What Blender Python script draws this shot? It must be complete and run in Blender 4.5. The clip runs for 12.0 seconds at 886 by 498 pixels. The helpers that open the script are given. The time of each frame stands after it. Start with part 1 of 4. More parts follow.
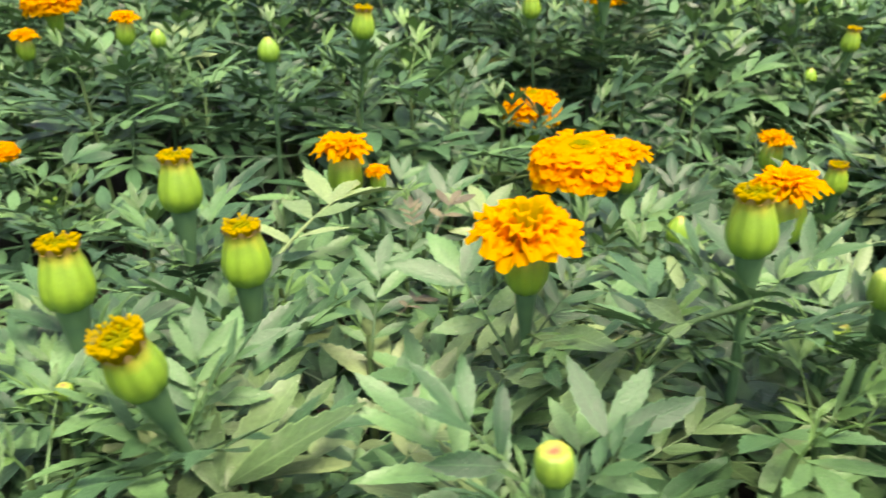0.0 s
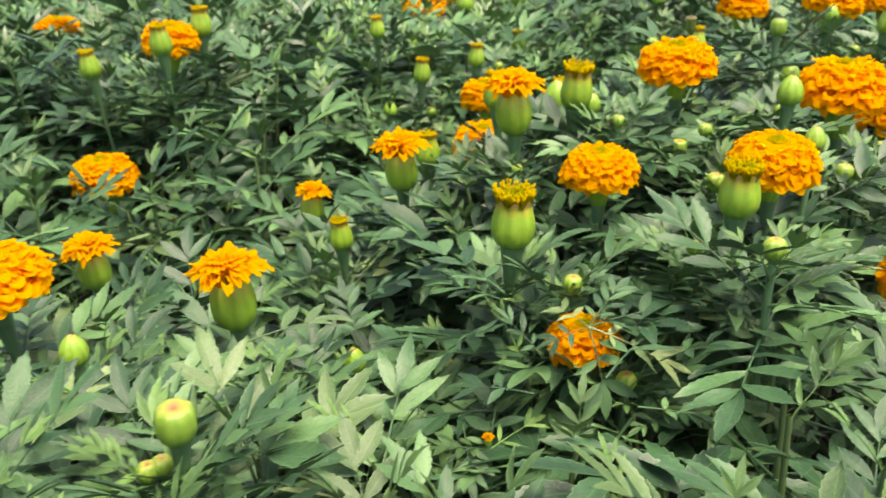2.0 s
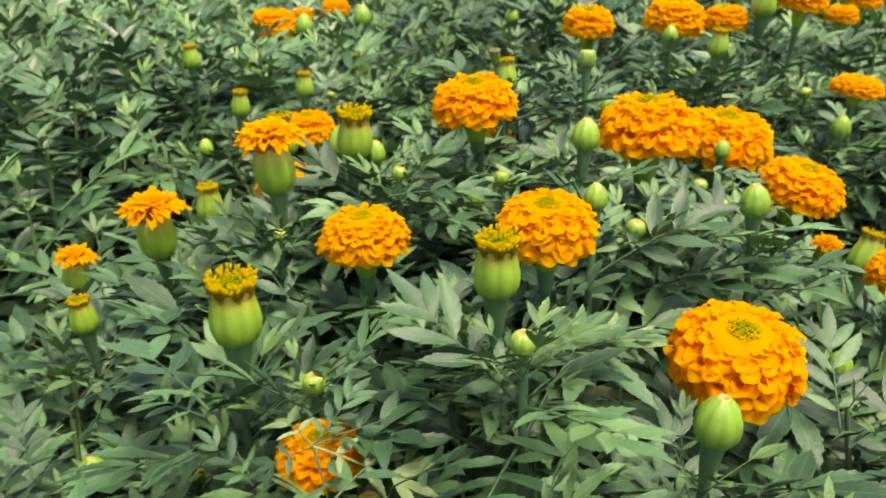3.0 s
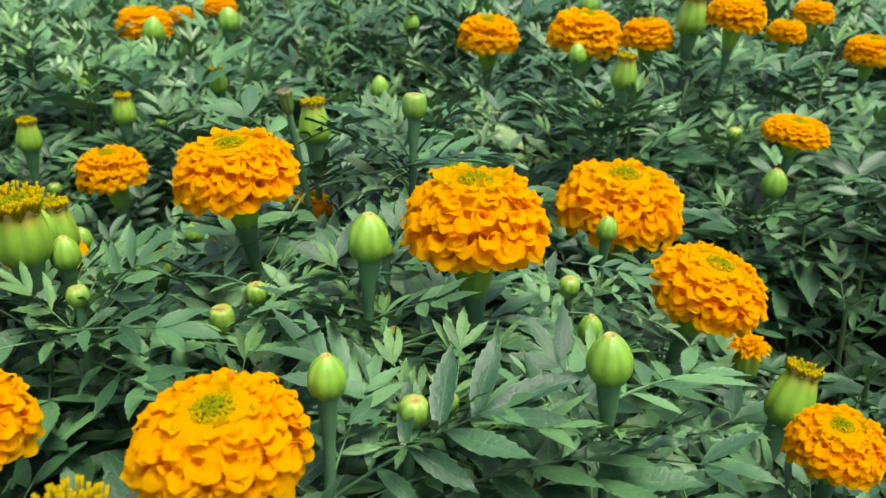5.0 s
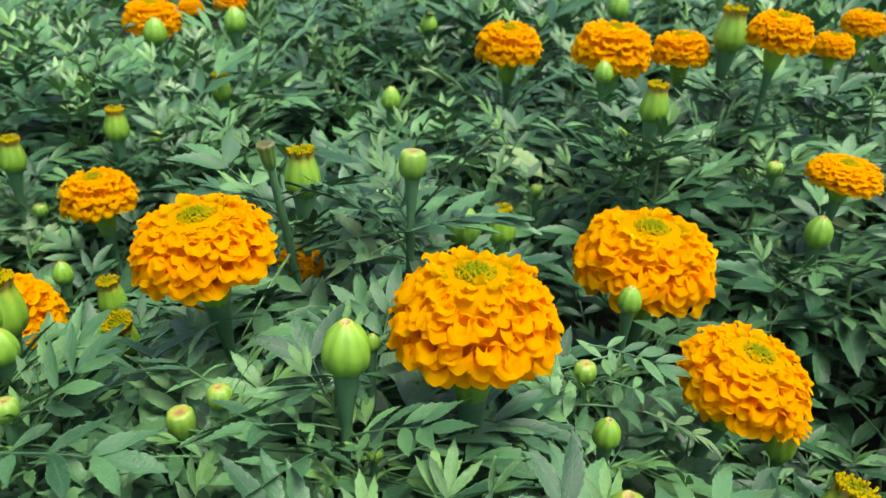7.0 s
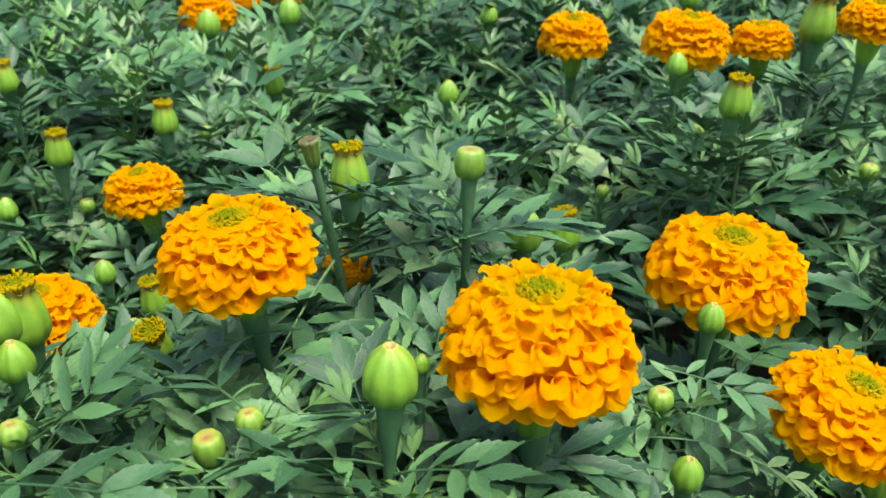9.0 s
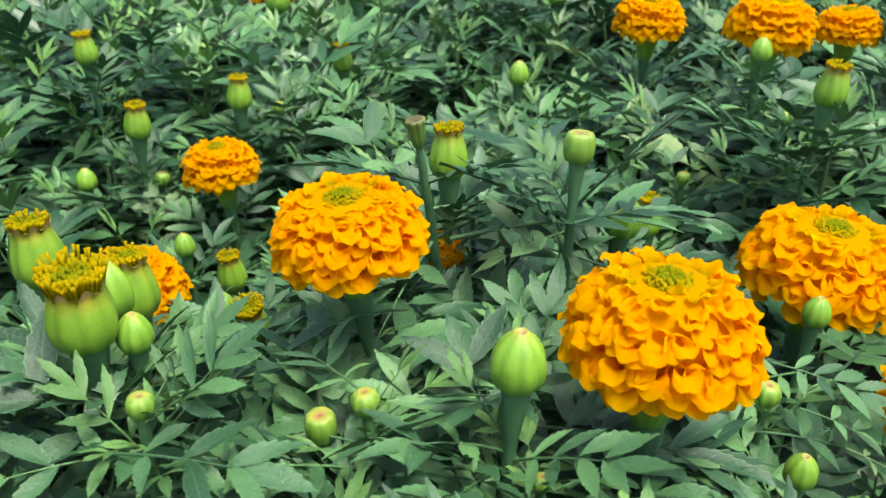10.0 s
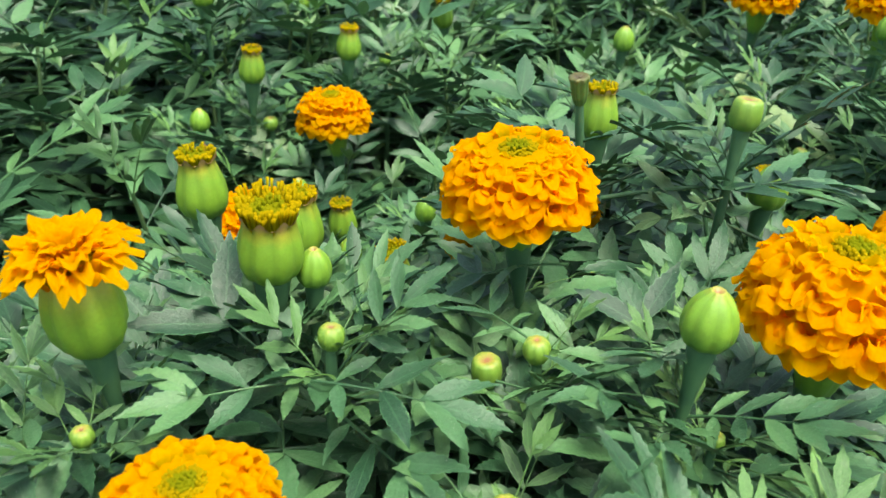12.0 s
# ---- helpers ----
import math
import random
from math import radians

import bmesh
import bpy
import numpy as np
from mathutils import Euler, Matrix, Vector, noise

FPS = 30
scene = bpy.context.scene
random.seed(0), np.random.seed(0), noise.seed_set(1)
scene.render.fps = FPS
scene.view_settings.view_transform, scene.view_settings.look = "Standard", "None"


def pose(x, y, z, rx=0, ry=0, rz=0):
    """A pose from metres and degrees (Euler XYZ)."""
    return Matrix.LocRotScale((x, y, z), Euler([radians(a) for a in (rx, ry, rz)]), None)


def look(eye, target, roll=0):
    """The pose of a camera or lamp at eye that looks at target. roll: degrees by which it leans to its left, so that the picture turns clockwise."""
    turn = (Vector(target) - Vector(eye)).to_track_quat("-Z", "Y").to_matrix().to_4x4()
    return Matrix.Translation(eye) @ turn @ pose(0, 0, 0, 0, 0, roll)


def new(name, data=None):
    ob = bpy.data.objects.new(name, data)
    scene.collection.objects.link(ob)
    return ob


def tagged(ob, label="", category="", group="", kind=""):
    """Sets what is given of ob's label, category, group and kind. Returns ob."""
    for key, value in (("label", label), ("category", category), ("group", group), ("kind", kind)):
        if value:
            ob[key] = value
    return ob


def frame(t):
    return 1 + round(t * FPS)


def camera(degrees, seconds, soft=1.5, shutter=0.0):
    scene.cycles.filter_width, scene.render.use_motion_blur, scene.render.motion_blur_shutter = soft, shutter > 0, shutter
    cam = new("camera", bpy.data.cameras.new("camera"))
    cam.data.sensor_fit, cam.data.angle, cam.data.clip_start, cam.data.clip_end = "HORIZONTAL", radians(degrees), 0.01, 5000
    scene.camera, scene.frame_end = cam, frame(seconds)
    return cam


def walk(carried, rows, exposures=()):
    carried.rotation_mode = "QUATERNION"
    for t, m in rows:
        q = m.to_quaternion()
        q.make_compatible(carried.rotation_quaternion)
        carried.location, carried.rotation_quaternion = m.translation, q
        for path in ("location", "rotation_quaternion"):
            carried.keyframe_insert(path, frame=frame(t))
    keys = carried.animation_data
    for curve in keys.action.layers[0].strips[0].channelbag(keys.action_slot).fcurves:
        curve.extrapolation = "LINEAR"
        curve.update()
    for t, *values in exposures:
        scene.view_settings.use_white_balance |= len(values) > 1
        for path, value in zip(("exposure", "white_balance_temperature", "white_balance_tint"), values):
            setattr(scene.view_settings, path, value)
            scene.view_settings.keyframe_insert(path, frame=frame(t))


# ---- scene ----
cam = camera(57.0, 12.0, soft=1.45, shutter=0.2)
cam.data.dof.use_dof, cam.data.dof.focus_distance, cam.data.dof.aperture_fstop = True, 0.39, 20.0
METRES, EYE, TILT, LEAN, TURN = 0.9, 0.56, -25.0, 0.0, 0.0
ROWS = [
    (0.0, 0.0, 0.0, 0.0, 0.0, 0.0, -0.0),
    (0.5, 0.0787, -0.0059, 0.0193, -5.36, -0.27, 3.19),
    (1.0, 0.1488, -0.0066, 0.037, -9.54, -0.42, 5.73),
    (1.5, 0.2008, 0.0003, 0.0382, -13.37, -0.29, 7.38),
    (2.0, 0.2457, 0.0088, 0.0411, -16.13, -0.32, 8.99),
    (2.5, 0.3241, 0.0318, 0.0553, -19.27, -0.5, 10.45),
    (3.0, 0.3975, 0.0562, 0.0701, -21.96, -0.84, 11.45),
    (3.5, 0.4646, 0.1001, 0.0817, -23.83, -1.49, 11.79),
    (5.5, 0.6376, 0.2402, 0.1429, -23.89, -2.1, 10.36),
    (6.0, 0.636, 0.2544, 0.1678, -23.31, -2.54, 9.68),
    (6.5, 0.6563, 0.2481, 0.1745, -22.87, -2.83, 9.81),
    (7.0, 0.6743, 0.2627, 0.1843, -22.5, -3.23, 9.8),
    (9.0, 0.6921, 0.3092, 0.1885, -18.5, -2.82, 9.07),
    (9.5, 0.6869, 0.3212, 0.1872, -17.18, -3.18, 8.69),
    (10.0, 0.6579, 0.3248, 0.1954, -15.96, -3.86, 7.49),
    (10.5, 0.6622, 0.3351, 0.1914, -15.58, -4.68, 7.04),
    (11.0, 0.6555, 0.3496, 0.1989, -14.94, -5.57, 6.88),
    (11.5, 0.6217, 0.3547, 0.1966, -13.78, -6.26, 5.85),
    (12.0, 0.5956, 0.3342, 0.1957, -12.86, -6.02, 3.92),
]
walk(cam, [(t, pose(0, 0, EYE, TILT, LEAN, TURN) @ pose(METRES * x, METRES * y, METRES * z, 90 + pitch, roll, yaw)) for t, x, y, z, yaw, pitch, roll in ROWS], exposures=[(0.0, 1.94, 7900, 14), (2.5, 1.82, 7900, 15), (3.5, 1.61, 8000, 16), (5.5, 1.52, 6650, -1), (12.0, 1.66, 6700, 0)])

# ---- world and light ----
world = bpy.data.worlds.new("sky")
scene.world = world
world.use_nodes = True
wn = world.node_tree
sky = wn.nodes.new("ShaderNodeTexSky")
sky.sky_type = "NISHITA"
sky.sun_disc = False
SUN_UP, SUN_TURN = 72.0, 150.0
sky.sun_elevation, sky.sun_rotation = radians(SUN_UP), radians(SUN_TURN)
sky.air_density, sky.dust_density, sky.ozone_density = 1.0, 4.0, 1.0
wn.links.new(sky.outputs[0], wn.nodes["Background"].inputs[0])
wn.nodes["Background"].inputs[1].default_value = 0.098
sun = new("sun", bpy.data.lights.new("sun", "SUN"))
sun.data.energy, sun.data.angle, sun.data.color = 2.05, radians(28), (1.0, 0.96, 0.9)
_a, _e = radians(SUN_TURN), radians(SUN_UP)
sun.matrix_world = look((0, 0, 5), Vector((0, 0, 5)) - Vector((math.sin(_a) * math.cos(_e), math.cos(_a) * math.cos(_e), math.sin(_e))))


# ---- materials ----
def material(name):
    m = bpy.data.materials.new(name)
    m.use_nodes = True
    nt = m.node_tree
    return m, nt, nt.nodes["Principled BSDF"], nt.nodes["Material Output"]


def node(nt, kind, **inputs):
    n = nt.nodes.new("ShaderNode" + kind)
    for key, value in inputs.items():
        n.inputs[key.replace("_", " ")].default_value = value
    return n


def ramp(nt, source, stops):
    r = nt.nodes.new("ShaderNodeValToRGB")
    while len(r.color_ramp.elements) < len(stops):
        r.color_ramp.elements.new(0.5)
    for e, (at, colour) in zip(r.color_ramp.elements, stops):
        e.position, e.color = at, (*colour, 1)
    nt.links.new(source, r.inputs[0])
    return r.outputs[0]


def mix(nt, fac, a, b, blend="MIX"):
    n = nt.nodes.new("ShaderNodeMix")
    n.data_type, n.blend_type = "RGBA", blend
    for socket, value in ((n.inputs[0], fac), (n.inputs[6], a), (n.inputs[7], b)):
        if isinstance(value, (int, float)):
            socket.default_value = value
        elif isinstance(value, tuple):
            socket.default_value = (*value, 1)
        else:
            nt.links.new(value, socket)
    return n.outputs[2]


def arith(nt, op, a, b=0.0):
    n = nt.nodes.new("ShaderNodeMath")
    n.operation = op
    for socket, value in zip(n.inputs, (a, b)):
        if isinstance(value, (int, float)):
            socket.default_value = value
        else:
            nt.links.new(value, socket)
    return n.outputs[0]


def thin(nt, bsdf, out, colour, share):
    """A thin leaf or petal: part of the light goes through."""
    tr = nt.nodes.new("ShaderNodeBsdfTranslucent")
    ms = nt.nodes.new("ShaderNodeMixShader")
    nt.links.new(colour, tr.inputs[0])
    ms.inputs[0].default_value = share
    nt.links.new(bsdf.outputs[0], ms.inputs[1])
    nt.links.new(tr.outputs[0], ms.inputs[2])
    nt.links.new(ms.outputs[0], out.inputs[0])


def leaf_material(name, dark, light, fresh):
    m, nt, b, out = material(name)
    uv = nt.nodes.new("ShaderNodeUVMap")
    sep = nt.nodes.new("ShaderNodeSeparateXYZ")
    nt.links.new(uv.outputs[0], sep.inputs[0])
    u, v = sep.outputs[0], sep.outputs[1]
    info = nt.nodes.new("ShaderNodeObjectInfo")
    geo = nt.nodes.new("ShaderNodeNewGeometry")
    pos = nt.nodes.new("ShaderNodeTexCoord")
    big = node(nt, "TexNoise", Scale=5.0, Detail=3.0)
    fine = node(nt, "TexNoise", Scale=55.0, Detail=4.0, Roughness=0.65)
    spot = node(nt, "TexNoise", Scale=14.0, Detail=2.0)
    nt.links.new(geo.outputs["Position"], big.inputs[0])
    for n in (fine, spot):
        nt.links.new(pos.outputs["Object"], n.inputs[0])
    tone = arith(nt, "ADD", arith(nt, "MULTIPLY", big.outputs[0], 0.5), arith(nt, "MULTIPLY", info.outputs["Random"], 0.5))
    tone = arith(nt, "ADD", tone, arith(nt, "MULTIPLY", arith(nt, "SUBTRACT", geo.outputs["Random Per Island"], 0.5), 0.4))
    col = ramp(nt, tone, [(0.27, dark), (0.56, light), (0.78, fresh)])
    col = mix(nt, 0.4, col, ramp(nt, fine.outputs[0], [(0.3, (0.25, 0.25, 0.25)), (0.7, (0.75, 0.75, 0.75))]), "OVERLAY")
    # midrib and side veins
    off = arith(nt, "ABSOLUTE", arith(nt, "SUBTRACT", u, 0.5))
    rib = arith(nt, "LESS_THAN", off, 0.035)
    wave = arith(nt, "FRACT", arith(nt, "SUBTRACT", arith(nt, "MULTIPLY", v, 9.0), arith(nt, "MULTIPLY", off, 3.0)))
    vein = arith(nt, "LESS_THAN", wave, 0.1)
    col = mix(nt, arith(nt, "MULTIPLY", rib, 0.4), col, tuple(min(1, c * 1.35 + 0.01) for c in light))
    col = mix(nt, arith(nt, "MULTIPLY", vein, 0.25), col, tuple(c * 1.3 for c in light))
    col = mix(nt, arith(nt, "MULTIPLY", arith(nt, "GREATER_THAN", off, 0.465), 0.5), col, tuple(c * 1.9 for c in light))
    speck = node(nt, "TexNoise", Scale=75.0, Detail=1.0)
    nt.links.new(pos.outputs["Object"], speck.inputs[0])
    grit = ramp(nt, speck.outputs[0], [(0.76, (0, 0, 0)), (0.8, (1, 1, 1))])
    col = mix(nt, arith(nt, "MULTIPLY", grit, 0.6), col, (0.5, 0.5, 0.46))
    dust = ramp(nt, spot.outputs[0], [(0.58, (0, 0, 0)), (0.78, (1, 1, 1))])
    col = mix(nt, arith(nt, "MULTIPLY", dust, 0.1), col, (0.3, 0.32, 0.25))
    nt.links.new(col, b.inputs["Base Color"])
    b.inputs["Roughness"].default_value = 0.4
    b.inputs["Specular IOR Level"].default_value = 0.45
    bump = node(nt, "Bump", Strength=0.7, Distance=0.0014)
    h = arith(nt, "SUBTRACT", arith(nt, "MULTIPLY", fine.outputs[0], 0.5), arith(nt, "ADD", rib, arith(nt, "MULTIPLY", vein, 0.4)))
    nt.links.new(h, bump.inputs["Height"])
    nt.links.new(bump.outputs[0], b.inputs["Normal"])
    thin(nt, b, out, col, 0.07)
    return m


def petal_material(name, base, tip, edge):
    m, nt, b, out = material(name)
    uv = nt.nodes.new("ShaderNodeUVMap")
    sep = nt.nodes.new("ShaderNodeSeparateXYZ")
    nt.links.new(uv.outputs[0], sep.inputs[0])
    u, v = sep.outputs[0], sep.outputs[1]
    info = nt.nodes.new("ShaderNodeObjectInfo")
    geo = nt.nodes.new("ShaderNodeNewGeometry")
    pos = nt.nodes.new("ShaderNodeTexCoord")
    n = node(nt, "TexNoise", Scale=60.0, Detail=3.0)
    nt.links.new(pos.outputs["Object"], n.inputs[0])
    col = ramp(nt, v, [(0.15, base), (0.6, tip), (1.0, edge)])
    vary = arith(nt, "ADD", arith(nt, "MULTIPLY", geo.outputs["Random Per Island"], 0.5), arith(nt, "MULTIPLY", info.outputs["Random"], 0.5))
    col = mix(nt, arith(nt, "MULTIPLY", vary, 0.5), col, edge)
    col = mix(nt, 0.3, col, ramp(nt, n.outputs[0], [(0.3, (0.38, 0.38, 0.38)), (0.7, (0.62, 0.62, 0.62))]), "OVERLAY")
    nt.links.new(col, b.inputs["Base Color"])
    b.inputs["Roughness"].default_value = 0.75
    b.inputs["Specular IOR Level"].default_value = 0.05
    streak = arith(nt, "SINE", arith(nt, "MULTIPLY", u, 70.0))
    bump = node(nt, "Bump", Strength=0.25, Distance=0.0004)
    nt.links.new(streak, bump.inputs["Height"])
    nt.links.new(bump.outputs[0], b.inputs["Normal"])
    thin(nt, b, out, col, 0.66)
    return m


def calyx_material(name, low, mid, gold, top, streak_colour, turn=0.8):
    m, nt, b, out = material(name)
    uv = nt.nodes.new("ShaderNodeUVMap")
    sep = nt.nodes.new("ShaderNodeSeparateXYZ")
    nt.links.new(uv.outputs[0], sep.inputs[0])
    u, v = sep.outputs[0], sep.outputs[1]
    info = nt.nodes.new("ShaderNodeObjectInfo")
    pos = nt.nodes.new("ShaderNodeTexCoord")
    n = node(nt, "TexNoise", Scale=32.0, Detail=5.0, Roughness=0.65)
    patch = node(nt, "TexNoise", Scale=3.2, Detail=3.0)
    for t in (n, patch):
        nt.links.new(pos.outputs["Object"], t.inputs[0])
    wob = arith(nt, "ADD", v, arith(nt, "MULTIPLY", arith(nt, "SUBTRACT", patch.outputs[0], 0.5), 0.35))
    col = ramp(nt, wob, [(0.0, low), (0.3, mid), (turn - 0.22, mid), (turn, gold), (turn + 0.17, top)])
    col = mix(nt, 0.4, col, ramp(nt, patch.outputs[0], [(0.3, (0.36, 0.36, 0.36)), (0.7, (0.62, 0.62, 0.62))]), "OVERLAY")
    col = mix(nt, 0.3, col, ramp(nt, n.outputs[0], [(0.3, (0.34, 0.34, 0.34)), (0.7, (0.66, 0.66, 0.66))]), "OVERLAY")
    rib = arith(nt, "POWER", arith(nt, "ABSOLUTE", arith(nt, "SINE", arith(nt, "MULTIPLY", u, math.pi * 8))), 0.5)
    col = mix(nt, arith(nt, "MULTIPLY", arith(nt, "SUBTRACT", 1.0, rib), 0.3), col, streak_colour)
    col = mix(nt, arith(nt, "MULTIPLY", info.outputs["Random"], 0.2), col, low)
    nt.links.new(col, b.inputs["Base Color"])
    b.inputs["Roughness"].default_value = 0.45
    b.inputs["Subsurface Weight"].default_value = 0.06
    b.inputs["Subsurface Radius"].default_value = (0.004, 0.005, 0.002)
    bump = node(nt, "Bump", Strength=0.35, Distance=0.0006)
    nt.links.new(n.outputs[0], bump.inputs["Height"])
    nt.links.new(bump.outputs[0], b.inputs["Normal"])
    return m


def stem_material(name, a, c):
    m, nt, b, out = material(name)
    pos = nt.nodes.new("ShaderNodeTexCoord")
    n = node(nt, "TexNoise", Scale=70.0, Detail=4.0)
    nt.links.new(pos.outputs["Object"], n.inputs[0])
    nt.links.new(ramp(nt, n.outputs[0], [(0.3, a), (0.7, c)]), b.inputs["Base Color"])
    b.inputs["Roughness"].default_value = 0.5
    bump = node(nt, "Bump", Strength=0.3, Distance=0.0006)
    nt.links.new(n.outputs[0], bump.inputs["Height"])
    nt.links.new(bump.outputs[0], b.inputs["Normal"])
    return m


def soil_material():
    m, nt, b, out = material("soil")
    pos = nt.nodes.new("ShaderNodeTexCoord")
    n = node(nt, "TexNoise", Scale=6.0, Detail=8.0, Roughness=0.7)
    k = node(nt, "TexNoise", Scale=60.0, Detail=6.0, Roughness=0.7)
    for t in (n, k):
        nt.links.new(pos.outputs["Object"], t.inputs[0])
    col = ramp(nt, n.outputs[0], [(0.3, (0.012, 0.009, 0.006)), (0.7, (0.03, 0.023, 0.016))])
    col = mix(nt, 0.5, col, ramp(nt, k.outputs[0], [(0.35, (0.3, 0.3, 0.3)), (0.7, (0.7, 0.7, 0.7))]), "OVERLAY")
    nt.links.new(col, b.inputs["Base Color"])
    b.inputs["Roughness"].default_value = 0.95
    bump = node(nt, "Bump", Strength=0.8, Distance=0.01)
    nt.links.new(k.outputs[0], bump.inputs["Height"])
    nt.links.new(bump.outputs[0], b.inputs["Normal"])
    return m


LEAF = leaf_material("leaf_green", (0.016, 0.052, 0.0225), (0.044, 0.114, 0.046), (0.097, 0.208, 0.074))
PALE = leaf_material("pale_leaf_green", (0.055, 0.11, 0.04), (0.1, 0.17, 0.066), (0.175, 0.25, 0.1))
YOUNG = leaf_material("young_leaf_green", (0.045, 0.105, 0.034), (0.085, 0.185, 0.05), (0.13, 0.26, 0.065))
ORANGE = petal_material("orange_petal", (0.88, 0.37, 0.0004), (0.88, 0.42, 0.0008), (0.87, 0.46, 0.0015))
AMBER = petal_material("amber_petal", (0.83, 0.36, 0.0), (0.82, 0.41, 0.001), (0.81, 0.45, 0.002))
INNER = petal_material("inner_petal_yellow", (0.43, 0.37, 0.004), (0.7, 0.44, 0.002), (0.8, 0.46, 0.002))
YELLOW = petal_material("yellow_floret", (0.26, 0.3, 0.009), (0.5, 0.42, 0.007), (0.72, 0.5, 0.007))
LIME = petal_material("lime_floret", (0.17, 0.24, 0.009), (0.32, 0.35, 0.009), (0.45, 0.42, 0.01))
CALYX = calyx_material("calyx_green", (0.065, 0.17, 0.02), (0.185, 0.33, 0.026), (0.34, 0.33, 0.03), (0.3956, 0.215, 0.086), (0.0774, 0.172, 0.0172), 0.8)
SHUT = calyx_material("closed_bud_green", (0.065, 0.17, 0.022), (0.18, 0.33, 0.028), (0.3, 0.3, 0.03), (0.3, 0.15, 0.06), (0.075, 0.17, 0.017), 0.76)
TIP = calyx_material("small_bud_green", (0.065, 0.17, 0.026), (0.18, 0.31, 0.036), (0.3, 0.28, 0.04), (0.3, 0.1, 0.055), (0.09, 0.19, 0.034), 0.77)
STALK = stem_material("stalk_green", (0.0405, 0.108, 0.054), (0.072, 0.162, 0.0675))
STEM = stem_material("stem_green", (0.04, 0.09, 0.03), (0.085, 0.14, 0.05))
SOIL = soil_material()
DRY = leaf_material("dry_leaf_brown", (0.05, 0.048, 0.03), (0.1, 0.09, 0.055), (0.15, 0.14, 0.08))


# ---- mesh helpers ----
def mesh(name, verts, faces, mat, uvs=None, smooth=True):
    me = bpy.data.meshes.new(name)
    me.from_pydata(verts, [], faces)
    me.materials.append(mat)
    if uvs is not None:
        layer = me.uv_layers.new(name="UVMap")
        idx = np.empty(len(me.loops), dtype=np.int32)
        me.loops.foreach_get("vertex_index", idx)
        layer.data.foreach_set("uv", np.asarray(uvs, dtype=np.float32)[idx].ravel())
    me.polygons.foreach_set("use_smooth", [smooth] * len(me.polygons))
    me.update()
    return me


def part(name, me, parent, m=None, label=""):
    ob = new(name, me)
    ob.parent = parent
    if m is not None:
        ob.matrix_basis = m
    return tagged(ob, label)


class Build:
    """Gathers vertices, faces and uvs for one mesh."""

    def __init__(self):
        self.v, self.f, self.uv = [], [], []

    def grid(self, points, uvs, closed=False):
        """points: rows of equal length; faces between neighbours."""
        o, w = len(self.v), len(points[0])
        for row, urow in zip(points, uvs):
            self.v += [tuple(p) for p in row]
            self.uv += urow
        for i in range(len(points) - 1):
            for j in range(w if closed else w - 1):
                k = (j + 1) % w
                self.f.append((o + i * w + j, o + i * w + k, o + (i + 1) * w + k, o + (i + 1) * w + j))

    def tube(self, path, radii, sides=6):
        up = Vector((0, 0, 1))
        rows, uvs = [], []
        for i, p in enumerate(path):
            d = (path[min(i + 1, len(path) - 1)] - path[max(i - 1, 0)]).normalized()
            a = d.orthogonal().normalized() if abs(d.dot(up)) > 0.9 else d.cross(up).normalized()
            if abs(d.dot(up)) > 0.9:
                a = (Vector((1, 0, 0)) - d * d.x).normalized()
            c = d.cross(a)
            rows.append([p + radii[i] * (math.cos(2 * math.pi * j / sides) * a + math.sin(2 * math.pi * j / sides) * c) for j in range(sides)])
            uvs.append([(0.2, i / (len(path) - 1))] * sides)
        self.grid(rows, uvs, True)

    def lathe(self, profile, sides=48, ribs=0, depth=0.0, teeth=0.0):
        """profile: (radius, height) from below to the top. teeth: how far the last ring rises and falls."""
        rows, uvs = [], []
        for i, (r, z) in enumerate(profile):
            row = []
            for j in range(sides):
                a = 2 * math.pi * j / sides
                k = 1 + depth * (abs(math.sin(a * ribs / 2)) - 0.6) if ribs else 1
                dz = teeth * (abs(math.sin(a * ribs / 2)) ** 2.5 - 0.4) if teeth and i == len(profile) - 1 else 0
                row.append(Vector((r * k * math.cos(a), r * k * math.sin(a), z + dz)))
            rows.append(row)
            uvs.append([(j / sides, i / (len(profile) - 1)) for j in range(sides)])
        self.grid(rows, uvs, True)

    def add(self, other, m):
        o = len(self.v)
        self.v += [tuple(m @ Vector(p)) for p in other.v]
        self.uv += other.uv
        self.f += [tuple(i + o for i in f) for f in other.f]

    def mesh(self, name, mat):
        return mesh(name, self.v, self.f, mat, self.uv)


def several(name, pairs):
    """One mesh from several builds, each with its material."""
    whole, slots = Build(), []
    for k, (b, mat) in enumerate(pairs):
        whole.add(b, Matrix.Identity(4))
        slots += [k] * len(b.f)
    me = whole.mesh(name, pairs[0][1])
    for b, mat in pairs[1:]:
        me.materials.append(mat)
    me.polygons.foreach_set("material_index", slots)
    return me


